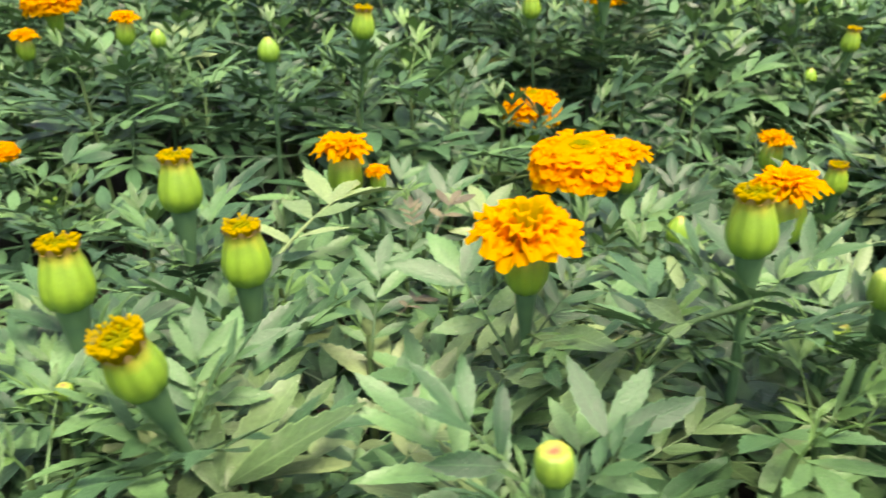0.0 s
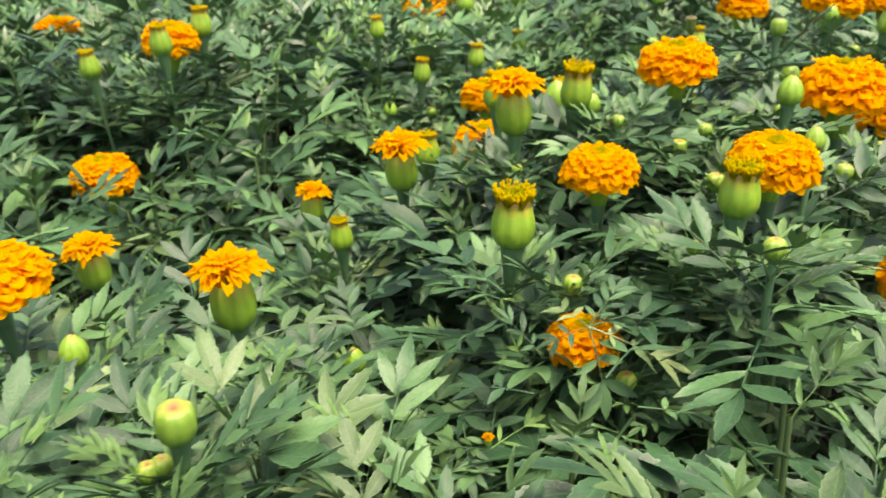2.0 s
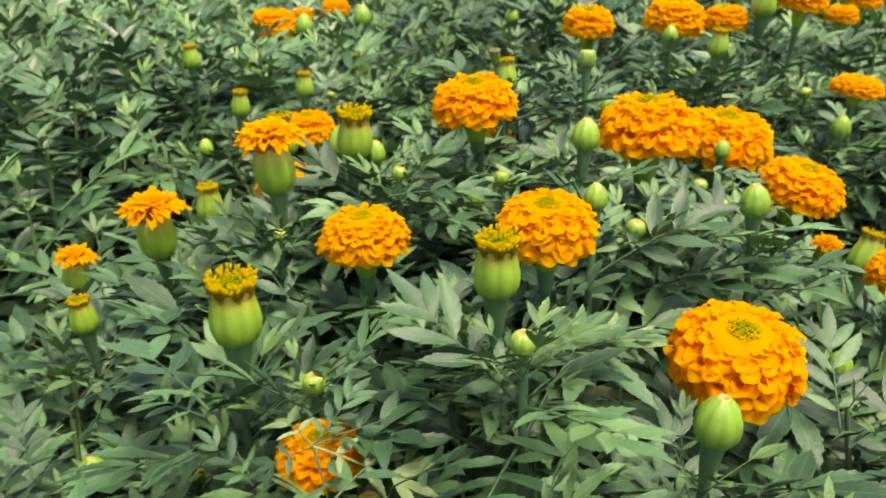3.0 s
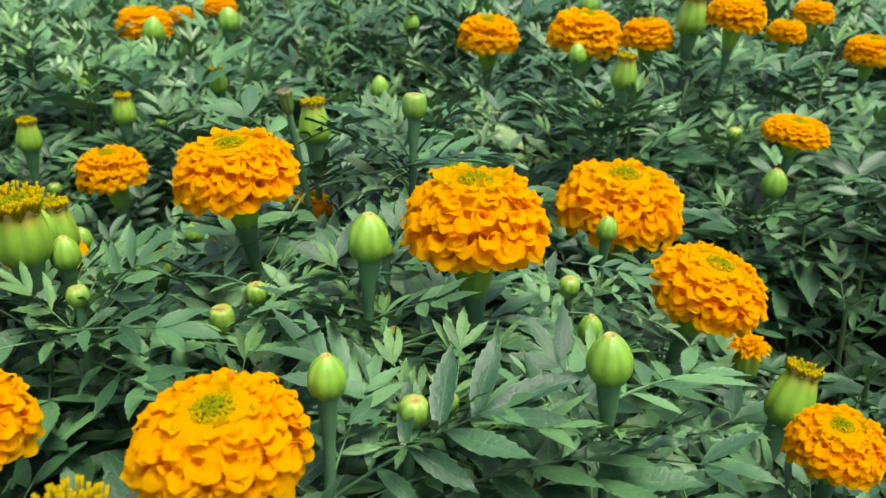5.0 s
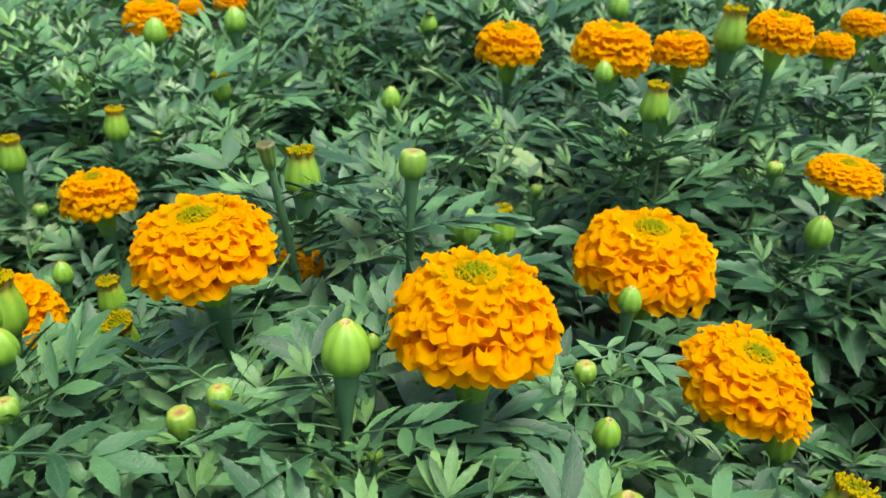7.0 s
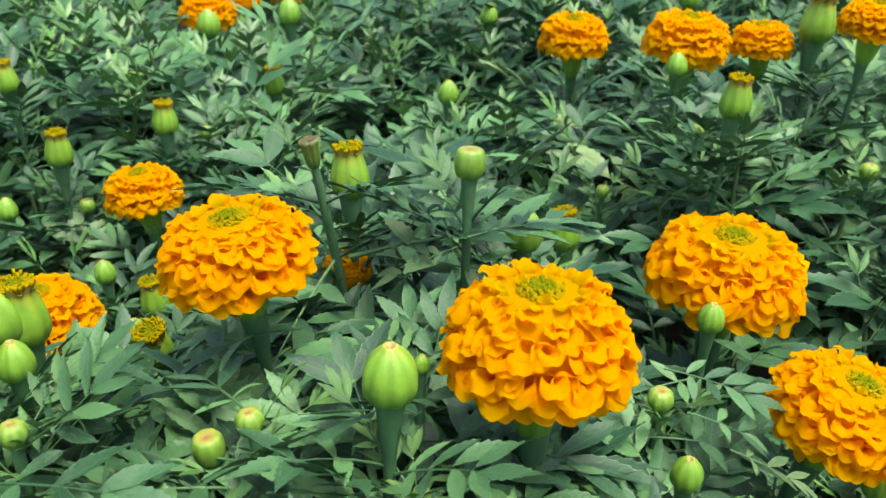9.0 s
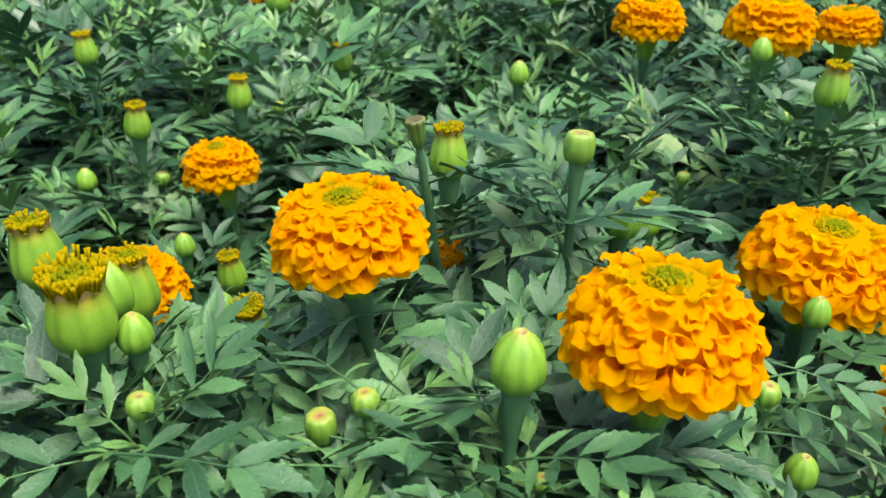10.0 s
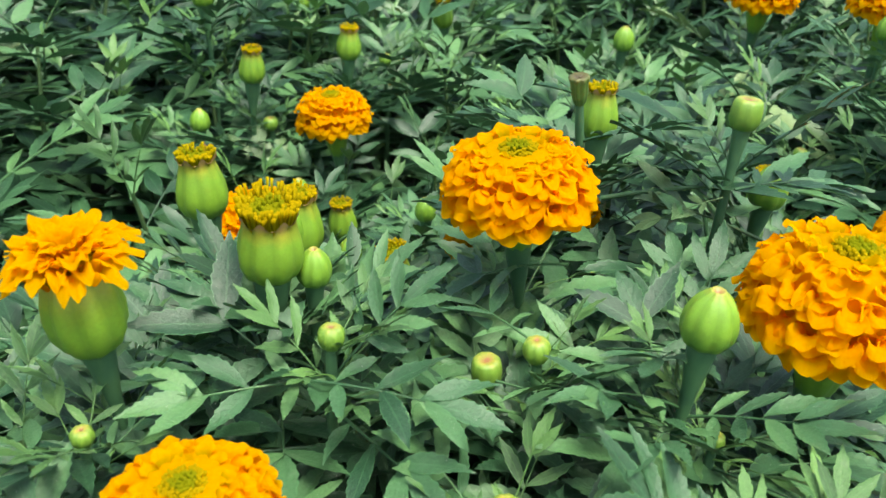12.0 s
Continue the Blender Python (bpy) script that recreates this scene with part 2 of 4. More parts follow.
# ---- leaves ----
def leaflet(b, root, along, normal, length, width, rng, steps=16):
    """A lance-shaped, finely toothed leaflet, folded along its midrib and bent down a little towards the tip."""
    along, normal = along.normalized(), normal.normalized()
    side = along.cross(normal).normalized()
    droop, fold, twist, bend = rng.uniform(-0.05, 0.4), rng.uniform(0.15, 0.5), rng.uniform(-0.3, 0.3), rng.uniform(-0.1, 0.1)
    wave, phase = rng.uniform(0.0, 0.03), rng.uniform(0, 6.3)
    rows, uvs = [], []
    for i in range(steps + 1):
        v = i / steps
        w = width * 0.5 * 1.06 * math.sin(math.pi * (0.03 + 0.97 * v) ** 0.86) ** 1.05 if i < steps else width * 0.01
        if 0 < i < steps and steps > 5:
            w *= 1.0 + (0.08 if i % 2 else -0.06)
        centre = root + along * length * (v - 0.06 * v * v) - normal * length * droop * 0.5 * v * v + side * length * bend * v * v
        t = twist * v
        s = side * math.cos(t) + normal * math.sin(t)
        row, urow = [], []
        for u in (-1, 0, 1):
            lift = normal * (w * fold * abs(u) + length * wave * u * math.sin(7 * v + phase))
            tooth = along * (length * 0.5 / steps * abs(u) * (i % 2)) if 0 < i < steps - 1 and steps > 5 else along * 0
            row.append(centre + s * w * u + lift + tooth)
            urow.append((0.5 + 0.5 * u, v))
        rows.append(row)
        uvs.append(urow)
    b.grid(rows, uvs)


def compound_leaf(seed, pairs, spread=1.0, slender=1.0, steps=16, fan=0.0):
    """A pinnate leaf of unit length along +y, its upper side towards +z: a slim rachis, well spaced pairs of leaflets and one at the end."""
    rng = random.Random(seed)
    b = Build()
    arch = rng.uniform(0.08, 0.3)
    sway = rng.uniform(-0.1, 0.1)

    def spine(t):
        return Vector((sway * t * t, t, 0.14 * t - arch * t * t))

    path = [spine((0.7 - 0.1 * fan) * i / 5) for i in range(6)]
    b.tube(path, [0.013 - 0.0018 * i for i in range(6)], 4)
    for k in range(pairs):
        f = k / max(1, pairs - 1)
        t = 0.2 + 0.15 * fan + (0.46 - 0.22 * fan) * f
        size = (0.29, 0.38, 0.42, 0.42, 0.4)[round(4 * f)] * rng.uniform(0.92, 1.1) * (1 + 0.2 * fan)
        for s in (-1, 1):
            angle = radians(rng.uniform(54, 66) + 14 * fan - 22 * f) * spread
            d = Vector((s * math.sin(angle), math.cos(angle), rng.uniform(-0.02, 0.22)))
            n = Vector((rng.uniform(-0.14, 0.14) - s * 0.14, rng.uniform(-0.12, 0.12), 1))
            leaflet(b, spine(t + 0.014 * s), d, n - d * n.dot(d) / d.length_squared, size, size * rng.uniform(0.215, 0.27) * slender, rng, steps)
    end = 0.7 - 0.1 * fan
    d = spine(end + 0.03) - spine(end - 0.02)
    leaflet(b, spine(end - 0.01), d, Vector((0, 0.2, 1)), rng.uniform(0.43, 0.49), 0.112 * slender, rng, steps)
    return b


LEAVES = [compound_leaf(10 + i, (3, 4, 2)[i % 3], 1.0 + 0.06 * (i % 2), (1.0, 0.95, 1.1)[i % 3], fan=float(i % 3 == 2)) for i in range(9)]
LEAF_MESHES = [b.mesh("leaf", LEAF) for b in LEAVES]
PALE_MESHES = [b.mesh("leaf", PALE) for b in LEAVES]
DRY_MESHES = [b.mesh("dry_leaf", DRY) for b in LEAVES[:3]]
TUFTS = [compound_leaf(60 + i, 2 + i % 2, 0.85, 0.85, 10) for i in range(3)]
PLAIN_LEAVES = [compound_leaf(10 + i, (3, 4, 2)[i % 3], 1.0, 1.0, 4, fan=float(i % 3 == 2)) for i in range(4)]
PLAIN_TUFTS = [compound_leaf(60 + i, 2 + i % 2, 0.85, 0.85, 3) for i in range(2)]
TUFT_MESHES = [b.mesh("young_leaf", YOUNG) for b in TUFTS]


def coarse_leaf(seed):
    """The same leaf with few faces, for the far field."""
    rng = random.Random(seed)
    b = Build()
    for k in range(3):
        t = 0.2 + 0.24 * k
        for side in (-1, 1):
            a = radians(rng.uniform(42, 62) - 14 * t)
            d = Vector((side * math.sin(a), math.cos(a), rng.uniform(0.0, 0.3)))
            leaflet(b, Vector((0, t, 0.12 * t - 0.2 * t * t)), d, Vector((0, 0, 1)), 0.4, 0.135, rng, steps=2)
    leaflet(b, Vector((0, 0.7, -0.01)), Vector((0, 1, -0.1)), Vector((0, 0, 1)), 0.44, 0.14, rng, steps=2)
    return b


# ---- petals, buds ----
def funnel(rng, start, tip, width, lip, rings=5, sides=12):
    """A rolled petal: a tube from start that opens at tip like a cornet, its outer lip longer and bent out along the head's surface."""
    b = Build()
    axis = Vector((tip[0] - start[0], 0, tip[1] - start[1]))
    run = axis.length
    axis.normalize()
    down, side = Vector((axis.z, 0, -axis.x)), Vector((0, 1, 0))
    phase, wave, fold = rng.uniform(0, 6.3), rng.uniform(0.09, 0.2), rng.uniform(0.1, 0.8)
    rows, uvs = [], []
    for i in range(rings + 1):
        t = (0, 0.55, 0.84, 0.95, 1.0, 1.0)[i] if rings == 5 else (0, 0.8, 1.0, 1.0)[i]
        r = width * 0.5 * ((0.12, 0.4, 0.62, 0.8, 1.0, 1.22)[i] if rings == 5 else (0.15, 0.6, 1.0, 1.22)[i])
        k = max(0.0, i - rings + 2) / 2
        row = []
        for j in range(sides):
            a = 2 * math.pi * j / sides
            out = math.cos(a)
            ruffle = 1 + wave * k * math.sin(3 * a + phase)
            p = Vector((start[0], 0, start[1])) + axis * (run * t + k * lip * (0.05 - 0.22 * max(0, out) * k + 0.25 * math.sin(2 * a + phase) * wave * 8 * k))
            p += down * (r * out * ruffle * (1 if out > 0 else 1 - fold * k) + k * k * lip * max(0, out) ** 0.7) + side * (r * math.sin(a) * ruffle * (1.12 + 0.22 * k * max(0, out + 0.3)))
            row.append(p)
        rows.append(row)
        uvs.append([(j / sides, i / rings) for j in range(sides)])
    b.grid(rows, uvs, True)
    return b


def scallop(rng, start, tip, width, lip, curl, cup, ruffle, steps=8, across=8):
    """A broad ray floret in the plane of x (outwards) and z (the head's axis): a trough from start to tip, then a wide wavy lip that turns over and lies on the head's surface."""
    b = Build()
    run = math.hypot(tip[0] - start[0], tip[1] - start[1])
    lean = math.atan2(tip[0] - start[0], tip[1] - start[1])
    x, z = start
    phase, waves, skew = rng.uniform(0, 6.3), rng.uniform(1.6, 3.0), rng.uniform(-0.25, 0.25)
    rows, uvs = [], []
    for i in range(steps + 1):
        k = max(0.0, (i - 2) / (steps - 2))
        a = lean + curl * min(1.0, 1.9 * k) ** 0.8 - 0.2 * max(0.0, k - 0.6) / 0.4
        w = width * (0.3, 0.5, 0.72)[i] if i < 3 else width * (0.72 + 0.28 * math.sin(min(1, 1.5 * k) * math.pi / 2))
        nx, nz = math.cos(a), -math.sin(a)
        row, urow = [], []
        for j in range(across + 1):
            u = 2 * j / across - 1
            up = cup * w * (u * u - 0.3) * (1 - 1.25 * k) + ruffle * width * k * math.sin(waves * 2 * u + phase + 0.8 * k)
            back = lip * k * (0.46 * abs(u) ** 2.3 + skew * u * 0.3 + (0.035 * math.sin(5 * u + phase) if i == steps else 0))
            row.append(Vector((x - up * nx - math.sin(a) * back, u * w * 0.5, z - up * nz - math.cos(a) * back)))
            urow.append(((u + 1) / 2, i / steps))
        rows.append(row)
        uvs.append(urow)
        d = run / 2 if i < 2 else lip / (steps - 2)
        x += math.sin(a) * d
        z += math.cos(a) * d
    b.grid(rows, uvs)
    return b


RINGS = 9
GOLDEN = math.pi * (3 - math.sqrt(5))


def bloom_petals(seed, count=232, detail=(), sheet=()):
    """(ring variant, turn, scale, nod) of each petal of a head 1 across, and the variants' shapes. The head's middle is the origin."""
    rng = random.Random(seed)
    shapes = {}
    for ring in range(RINGS):
        s = (ring + 0.5) / RINGS
        for k in range(4):
            phi = radians(105) * s
            inner = max(0.0, 1 - s / 0.5)
            tip = (0.455 * math.sin(phi) + 0.012, 0.375 * math.cos(phi) - 0.03 - 0.13 * inner)
            root = (0.03 + 0.06 * s, -0.14)
            if k == 3:
                shapes[ring, k] = funnel(rng, root, tip, (0.06 + 0.035 * min(1, 1.4 * s)) * rng.uniform(0.9, 1.1), (0.03 + 0.03 * s) * rng.uniform(0.8, 1.3), *detail)
            else:
                turn_over = radians(rng.uniform(62, 88)) * (0.1 + 0.9 * min(1, max(0.0, s - 0.16) / 0.22))
                shapes[ring, k] = scallop(rng, root, (tip[0] * 0.96, tip[1] * 0.96), (0.07 + 0.085 * min(1, 1.3 * s)) * rng.uniform(0.9, 1.12), (0.07 + 0.045 * min(1, 1.2 * s)) * rng.uniform(0.9, 1.1),
                                          turn_over, 0.55 - 0.2 * s, rng.uniform(0.03, 0.07), *sheet)
    placed = []
    for i in range(count):
        s = math.sqrt((i + 0.5) / count)
        if s < 0.2:
            continue
        ring = min(RINGS - 1, int(s * RINGS))
        placed.append(((ring, i % 4), i * GOLDEN + rng.uniform(-0.09, 0.09), rng.uniform(0.95, 1.04), rng.uniform(-0.06, 0.06)))
    return shapes, placed


SHAPES, PLACED = bloom_petals(5)
PETALS = {k: b.mesh("petal", INNER if k[0] < 3 else AMBER if k[0] < 5 else ORANGE) for k, b in SHAPES.items()}
PETALS_AMBER = {k: b.mesh("petal", INNER if k[0] < 3 else AMBER) for k, b in SHAPES.items()}


def turn_of(angle, scale, nod):
    return Matrix.Rotation(angle, 4, "Z") @ Matrix.Rotation(nod, 4, "Y") @ Matrix.Scale(scale, 4)


def florets(seed, count, radius, height, low, dome=0.0, skirt=1.02, flare=0.3):
    """A packed disc of small upright tubes, greener towards its middle."""
    rng = random.Random(seed)
    b, core = Build(), Build()
    core.lathe([(radius * skirt, low - 0.16), (radius * (0.5 + 0.5 * skirt), low - 0.04), (radius * 0.98, low + height * 0.35), (radius * 0.5, low + height * 0.5), (0.004, low + height * 0.5)], sides=16)
    for i in range(count):
        s = math.sqrt((i + 0.5) / count)
        a = i * GOLDEN
        r = radius * s
        p = Vector((r * math.cos(a), r * math.sin(a), low))
        h = height * rng.uniform(0.75, 1.2) + dome * (1 - s * s)
        d = Vector((flare * s * math.cos(a), flare * s * math.sin(a), 1)).normalized()
        w = radius * 0.9 / math.sqrt(count)
        (core if s < 0.55 else b).tube([p, p + d * h * 0.75, p + d * h, p + d * h * 0.9], [w * 0.8, w * 0.9, w * 1.3, w * 0.4], 5)
    return several("disc", [(b, YELLOW), (core, LIME)])


# crown of a half-open head, one unit across; its middle is the origin
def crown_petals(seed, count=84):
    rng = random.Random(seed)
    shapes = {}
    for k in range(10):
        f = k / 9
        shapes[k] = scallop(rng, (0.03 + 0.1 * f, -0.2), (0.07 + 0.2 * f, 0.1 - 0.11 * f + rng.uniform(-0.02, 0.03)), rng.uniform(0.09, 0.14), 0.11 + 0.12 * f + rng.uniform(-0.02, 0.03),
                            radians(rng.uniform(40, 62) + 40 * f), 0.6, rng.uniform(0.12, 0.24))
    placed = [((i * 7) % 10, i * GOLDEN, rng.uniform(0.88, 1.08), rng.uniform(-0.12, 0.12)) for i in range(count)]
    return shapes, placed


CROWN, CROWN_PLACED = crown_petals(8)
CROWN_MESHES = {k: b.mesh("petal", AMBER) for k, b in CROWN.items()}


def loose_petals(seed, count=64):
    """Longer, ragged rays of a head that is still opening."""
    rng = random.Random(seed)
    shapes = {}
    for k in range(10):
        f = k / 9
        shapes[k] = scallop(rng, (0.03 + 0.07 * f, -0.2), (0.1 + 0.22 * f, 0.25 - 0.25 * f + rng.uniform(-0.02, 0.02)), rng.uniform(0.13, 0.18), 0.11 + 0.12 * f + rng.uniform(-0.02, 0.03),
                            radians(rng.uniform(35, 55) + 52 * f), 0.7, rng.uniform(0.08, 0.18))
    placed = [(min(9, int(10 * math.sqrt((i + 0.5) / count))), i * GOLDEN + rng.uniform(-0.1, 0.1), rng.uniform(0.9, 1.06), rng.uniform(-0.1, 0.1)) for i in range(count)]
    return shapes, placed


LOOSE, LOOSE_PLACED = loose_petals(9)
LOOSE_MESHES = {k: b.mesh("petal", INNER if k < 3 else AMBER) for k, b in LOOSE.items()}


def joined(name, shapes, placed, mat):
    b = Build()
    for key, angle, scale, nod in placed:
        b.add(shapes[key], turn_of(angle, scale, nod))
    return b.mesh(name, mat)


FAR_BLOOM = joined("petals", bloom_petals(5, 4, (3, 6), (5, 4))[0], PLACED, AMBER)
FAR_CROWN = joined("petals", CROWN, CROWN_PLACED, AMBER)
BLOOM_EYE = florets(3, 170, 0.11, 0.08, 0.19, 0.02, skirt=1.1)
CROWN_EYE = florets(4, 40, 0.16, 0.2, -0.15)
CUP_EYE = florets(6, 110, 0.29, 0.3, 0.42, -0.1)
WIDE_EYE = florets(7, 240, 0.37, 0.44, 0.32, -0.18, flare=0.28)


def lathe_mesh(name, profile, mat, **kw):
    b = Build()
    b.lathe(profile, **kw)
    return b.mesh(name, mat)


CLOSED = lathe_mesh("calyx", [(0.3, -0.6), (0.4, -0.53), (0.475, -0.36), (0.49, -0.16), (0.46, 0.06), (0.4, 0.24), (0.32, 0.39), (0.23, 0.5), (0.15, 0.57), (0.125, 0.61), (0.09, 0.6), (0.05, 0.55), (0.01, 0.53)],
                    SHUT, ribs=8, depth=0.09)
CUP = lathe_mesh("calyx", [(0.29, -0.62), (0.39, -0.54), (0.465, -0.38), (0.48, -0.22), (0.455, -0.02), (0.405, 0.18), (0.35, 0.36), (0.325, 0.46), (0.335, 0.53), (0.375, 0.58)], CALYX, ribs=8, depth=0.09, teeth=0.15)
WIDE_CUP = lathe_mesh("calyx", [(0.31, -0.62), (0.41, -0.53), (0.48, -0.34), (0.49, -0.14), (0.46, 0.06), (0.425, 0.2), (0.395, 0.33), (0.395, 0.41), (0.43, 0.47)], CALYX, ribs=8, depth=0.09, teeth=0.16)
BUTTON = lathe_mesh("calyx", [(0.2, -0.58), (0.36, -0.44), (0.47, -0.2), (0.5, 0.02), (0.46, 0.22), (0.36, 0.36), (0.22, 0.42), (0.1, 0.4), (0.02, 0.36)], TIP, ribs=8, depth=0.1)

FLAT = lathe_mesh("calyx", [(0.28, -0.58), (0.4, -0.5), (0.475, -0.3), (0.49, -0.06), (0.47, 0.16), (0.43, 0.3), (0.36, 0.38), (0.24, 0.39), (0.12, 0.36), (0.02, 0.35)], TIP, ribs=8, depth=0.06)
WITHER = calyx_material("withering_calyx", (0.05, 0.12, 0.025), (0.1, 0.17, 0.03), (0.12, 0.11, 0.03), (0.07, 0.04, 0.018), (0.05, 0.09, 0.02), 0.72)
SLIM = lathe_mesh("calyx", [(0.2, -0.9), (0.3, -0.72), (0.37, -0.4), (0.4, -0.1), (0.41, 0.15), (0.46, 0.36), (0.5, 0.52), (0.4, 0.6), (0.2, 0.52), (0.03, 0.5)], WITHER, ribs=8, depth=0.16, teeth=0.1)

OPEN_GREEN = calyx_material("open_calyx_green", (0.065, 0.17, 0.022), (0.17, 0.31, 0.025), (0.23, 0.32, 0.026), (0.27, 0.32, 0.028), (0.08, 0.18, 0.018), 0.8)
URN = lathe_mesh("calyx", [(0.13, -0.76), (0.2, -0.69), (0.255, -0.57), (0.268, -0.43), (0.25, -0.29), (0.22, -0.18), (0.16, -0.09)], OPEN_GREEN, ribs=8, depth=0.1)
UNDER = lathe_mesh("calyx", [(0.085, -0.54), (0.115, -0.46), (0.145, -0.36), (0.165, -0.27), (0.17, -0.16), (0.15, -0.06)], OPEN_GREEN, ribs=8, depth=0.07)
# the packed petal bases inside a head
HEART = lathe_mesh("petal_base", [(0.1, -0.24), (0.34, -0.17), (0.435, -0.06), (0.425, 0.08), (0.34, 0.21), (0.19, 0.26), (0.01, 0.24)], ORANGE, sides=20, ribs=20, depth=0.1)

HEADS, STALKS = [], []


def stalk_path(foot, top, axis, n=9):
    """From the soil to the head's underside, arriving along the head's axis."""
    pts = []
    for i in range(n + 1):
        t = i / n
        a = foot.lerp(Vector((foot.x, foot.y, top.z)), t)
        c = top - axis * (top.z - foot.z) * (1 - t)
        pts.append(a.lerp(c, t * t * (3 - 2 * t)))
    return pts


def flowering_shoot(name, label, category, group, x, y, z, across, tilt, below, neck, bare, build):
    """A head on its own stalk, rooted in the soil. below: the neck's depth under the middle; neck: its radius there (both per width)."""
    rng = random.Random(int(x * 7919 + y * 104729))
    axis = Vector((tilt[0], tilt[1], 1)).normalized()
    head = Vector((x, y, z))
    foot = Vector((x + rng.uniform(-0.02, 0.02) - 0.25 * tilt[0] * z, y + rng.uniform(-0.02, 0.02) - 0.25 * tilt[1] * z, 0.0))
    root = new(name)
    root.location = foot
    tagged(root, label, category, group)
    top = head - axis * below * across
    pts = [p - foot for p in stalk_path(foot, top, axis, 12)]
    pts[0].z -= 0.006
    radii = []
    for p in pts:
        d = (pts[-1] - p).length
        radii.append(0.0024 + max(0, neck * across - 0.0024) * max(0, 1 - d / (4.6 * neck * across)) ** 1.1)
    # closer rings below the head
    fine, rad = [], []
    for a, c, ra, rc in zip(pts, pts[1:], radii, radii[1:]):
        fine.append(a), rad.append(ra)
        if (pts[-1] - a).length < 0.09:
            for k in (0.33, 0.66):
                q = a.lerp(c, k)
                d = (pts[-1] - q).length
                fine.append(q), rad.append(0.0024 + max(0, neck * across - 0.0024) * max(0, 1 - d / (4.6 * neck * across)) ** 1.1)
    fine.append(pts[-1] + axis * 0.05 * across), rad.append(neck * across)
    b = Build()
    b.tube(fine, rad, 10)
    stalk = part("stalk", b.mesh("stalk", STALK), root)
    m = Matrix.Translation(head - foot) @ axis.to_track_quat("Z", "Y").to_matrix().to_4x4() @ Matrix.Rotation(rng.uniform(0, 6.28), 4, "Z") @ Matrix.Scale(across, 4)
    build(root, m)
    HEADS.append((head, across, bare * across + 0.006))
    STALKS.append((stalk, foot, fine, bare * across + 0.006, rng.uniform(0, 6.28)))
    return root


def marigold_bloom(x, y, z, across, tilt=(0, 0), label="fully open orange pompon marigold bloom on a thick green stalk", near=True, amber=False, flat=1.0, hidden=False, loose=False):
    def build(root, m):
        m = m @ Matrix.Diagonal((0.915, 0.915, 0.915 * flat * (1.0 if near else 1.14), 1))
        part("calyx", URN if loose else UNDER, root, m @ Matrix.Scale(0.7, 4) if loose else m)
        if loose:
            tagged(part("disc", CROWN_EYE, root, m, "greenish yellow disc of tiny florets"), kind="stuff")
            for key, angle, scale, nod in LOOSE_PLACED:
                part("petal", LOOSE_MESHES[key], root, m @ turn_of(angle, scale, nod))
            return
        part("petal_base", HEART, root, m)
        tagged(part("disc", BLOOM_EYE, root, m, "greenish yellow disc of tiny florets"), kind="stuff")
        if near:
            r = random.Random(int(x * 3001 + y * 7013))
            for (ring, k), angle, scale, nod in PLACED:
                me = (PETALS_AMBER if amber else PETALS)[ring, 3 if r.random() < (0.45 if 2 < ring < 7 else 0.14) else r.randrange(3)]
                part("petal", me, root, m @ turn_of(angle + r.uniform(-0.05, 0.05), scale * r.uniform(0.97, 1.04), nod + r.uniform(-0.09, 0.09)))
        else:
            tagged(part("petals", FAR_BLOOM, root, m), kind="stuff")
    root = flowering_shoot("marigold_bloom", label, "flower", "marigold blooms", x, y, z, across, tilt, 0.5 * flat, 0.095, 0.5, build)
    if hidden:
        HEADS.pop()
    return root


def half_open_bloom(x, y, z, across, tilt=(0, 0), label="half-open amber marigold with ragged petals above a green calyx", near=True):
    def build(root, m):
        part("calyx", URN, root, m)
        tagged(part("disc", CROWN_EYE, root, m, "greenish yellow disc of tiny florets"), kind="stuff")
        if near:
            for key, angle, scale, nod in CROWN_PLACED:
                part("petal", CROWN_MESHES[key], root, m @ turn_of(angle, 1.1 * scale, nod))
        else:
            tagged(part("petals", FAR_CROWN, root, m), kind="stuff")
    return flowering_shoot("half_open_marigold", label, "flower", "half-open marigolds", x, y, z, across, tilt, 0.75, 0.13, 0.95, build)


def opening_bud(x, y, z, across, tilt=(0, 0), label="plump green marigold bud with yellow florets showing on top", wide=False):
    def build(root, m):
        m = m @ Matrix.Scale(0.94, 4)
        part("calyx", WIDE_CUP if wide else CUP, root, m)
        tagged(part("disc", WIDE_EYE if wide else CUP_EYE, root, m, "packed yellow florets"), kind="stuff")
    return flowering_shoot("opening_marigold_bud", label, "flower bud", "opening marigold buds", x, y, z, across, tilt, 0.56, 0.3, 1.7, build)


def closed_bud(x, y, z, across, tilt=(0, 0), label="closed green marigold bud with a reddish tip"):
    def build(root, m):
        part("calyx", CLOSED, root, m @ Matrix.Diagonal((1, 1, 0.92, 1)))
    return flowering_shoot("marigold_bud", label, "flower bud", "closed marigold buds", x, y, z, across, tilt, 0.56, 0.3, 1.7, build)


def flat_bud(x, y, z, across, tilt=(0, 0), label="barrel-shaped green marigold bud with a flat pinkish top"):
    def build(root, m):
        part("calyx", FLAT, root, m)
    return flowering_shoot("marigold_bud", label, "flower bud", "closed marigold buds", x, y, z, across, tilt, 0.56, 0.29, 1.7, build)


def withered_bud(x, y, z, across, tilt=(0, 0), label="slim withering marigold bud with a brown frayed top"):
    def build(root, m):
        part("calyx", SLIM, root, m)
    return flowering_shoot("marigold_bud", label, "flower bud", "closed marigold buds", x, y, z, across, tilt, 0.9, 0.2, 1.3, build)


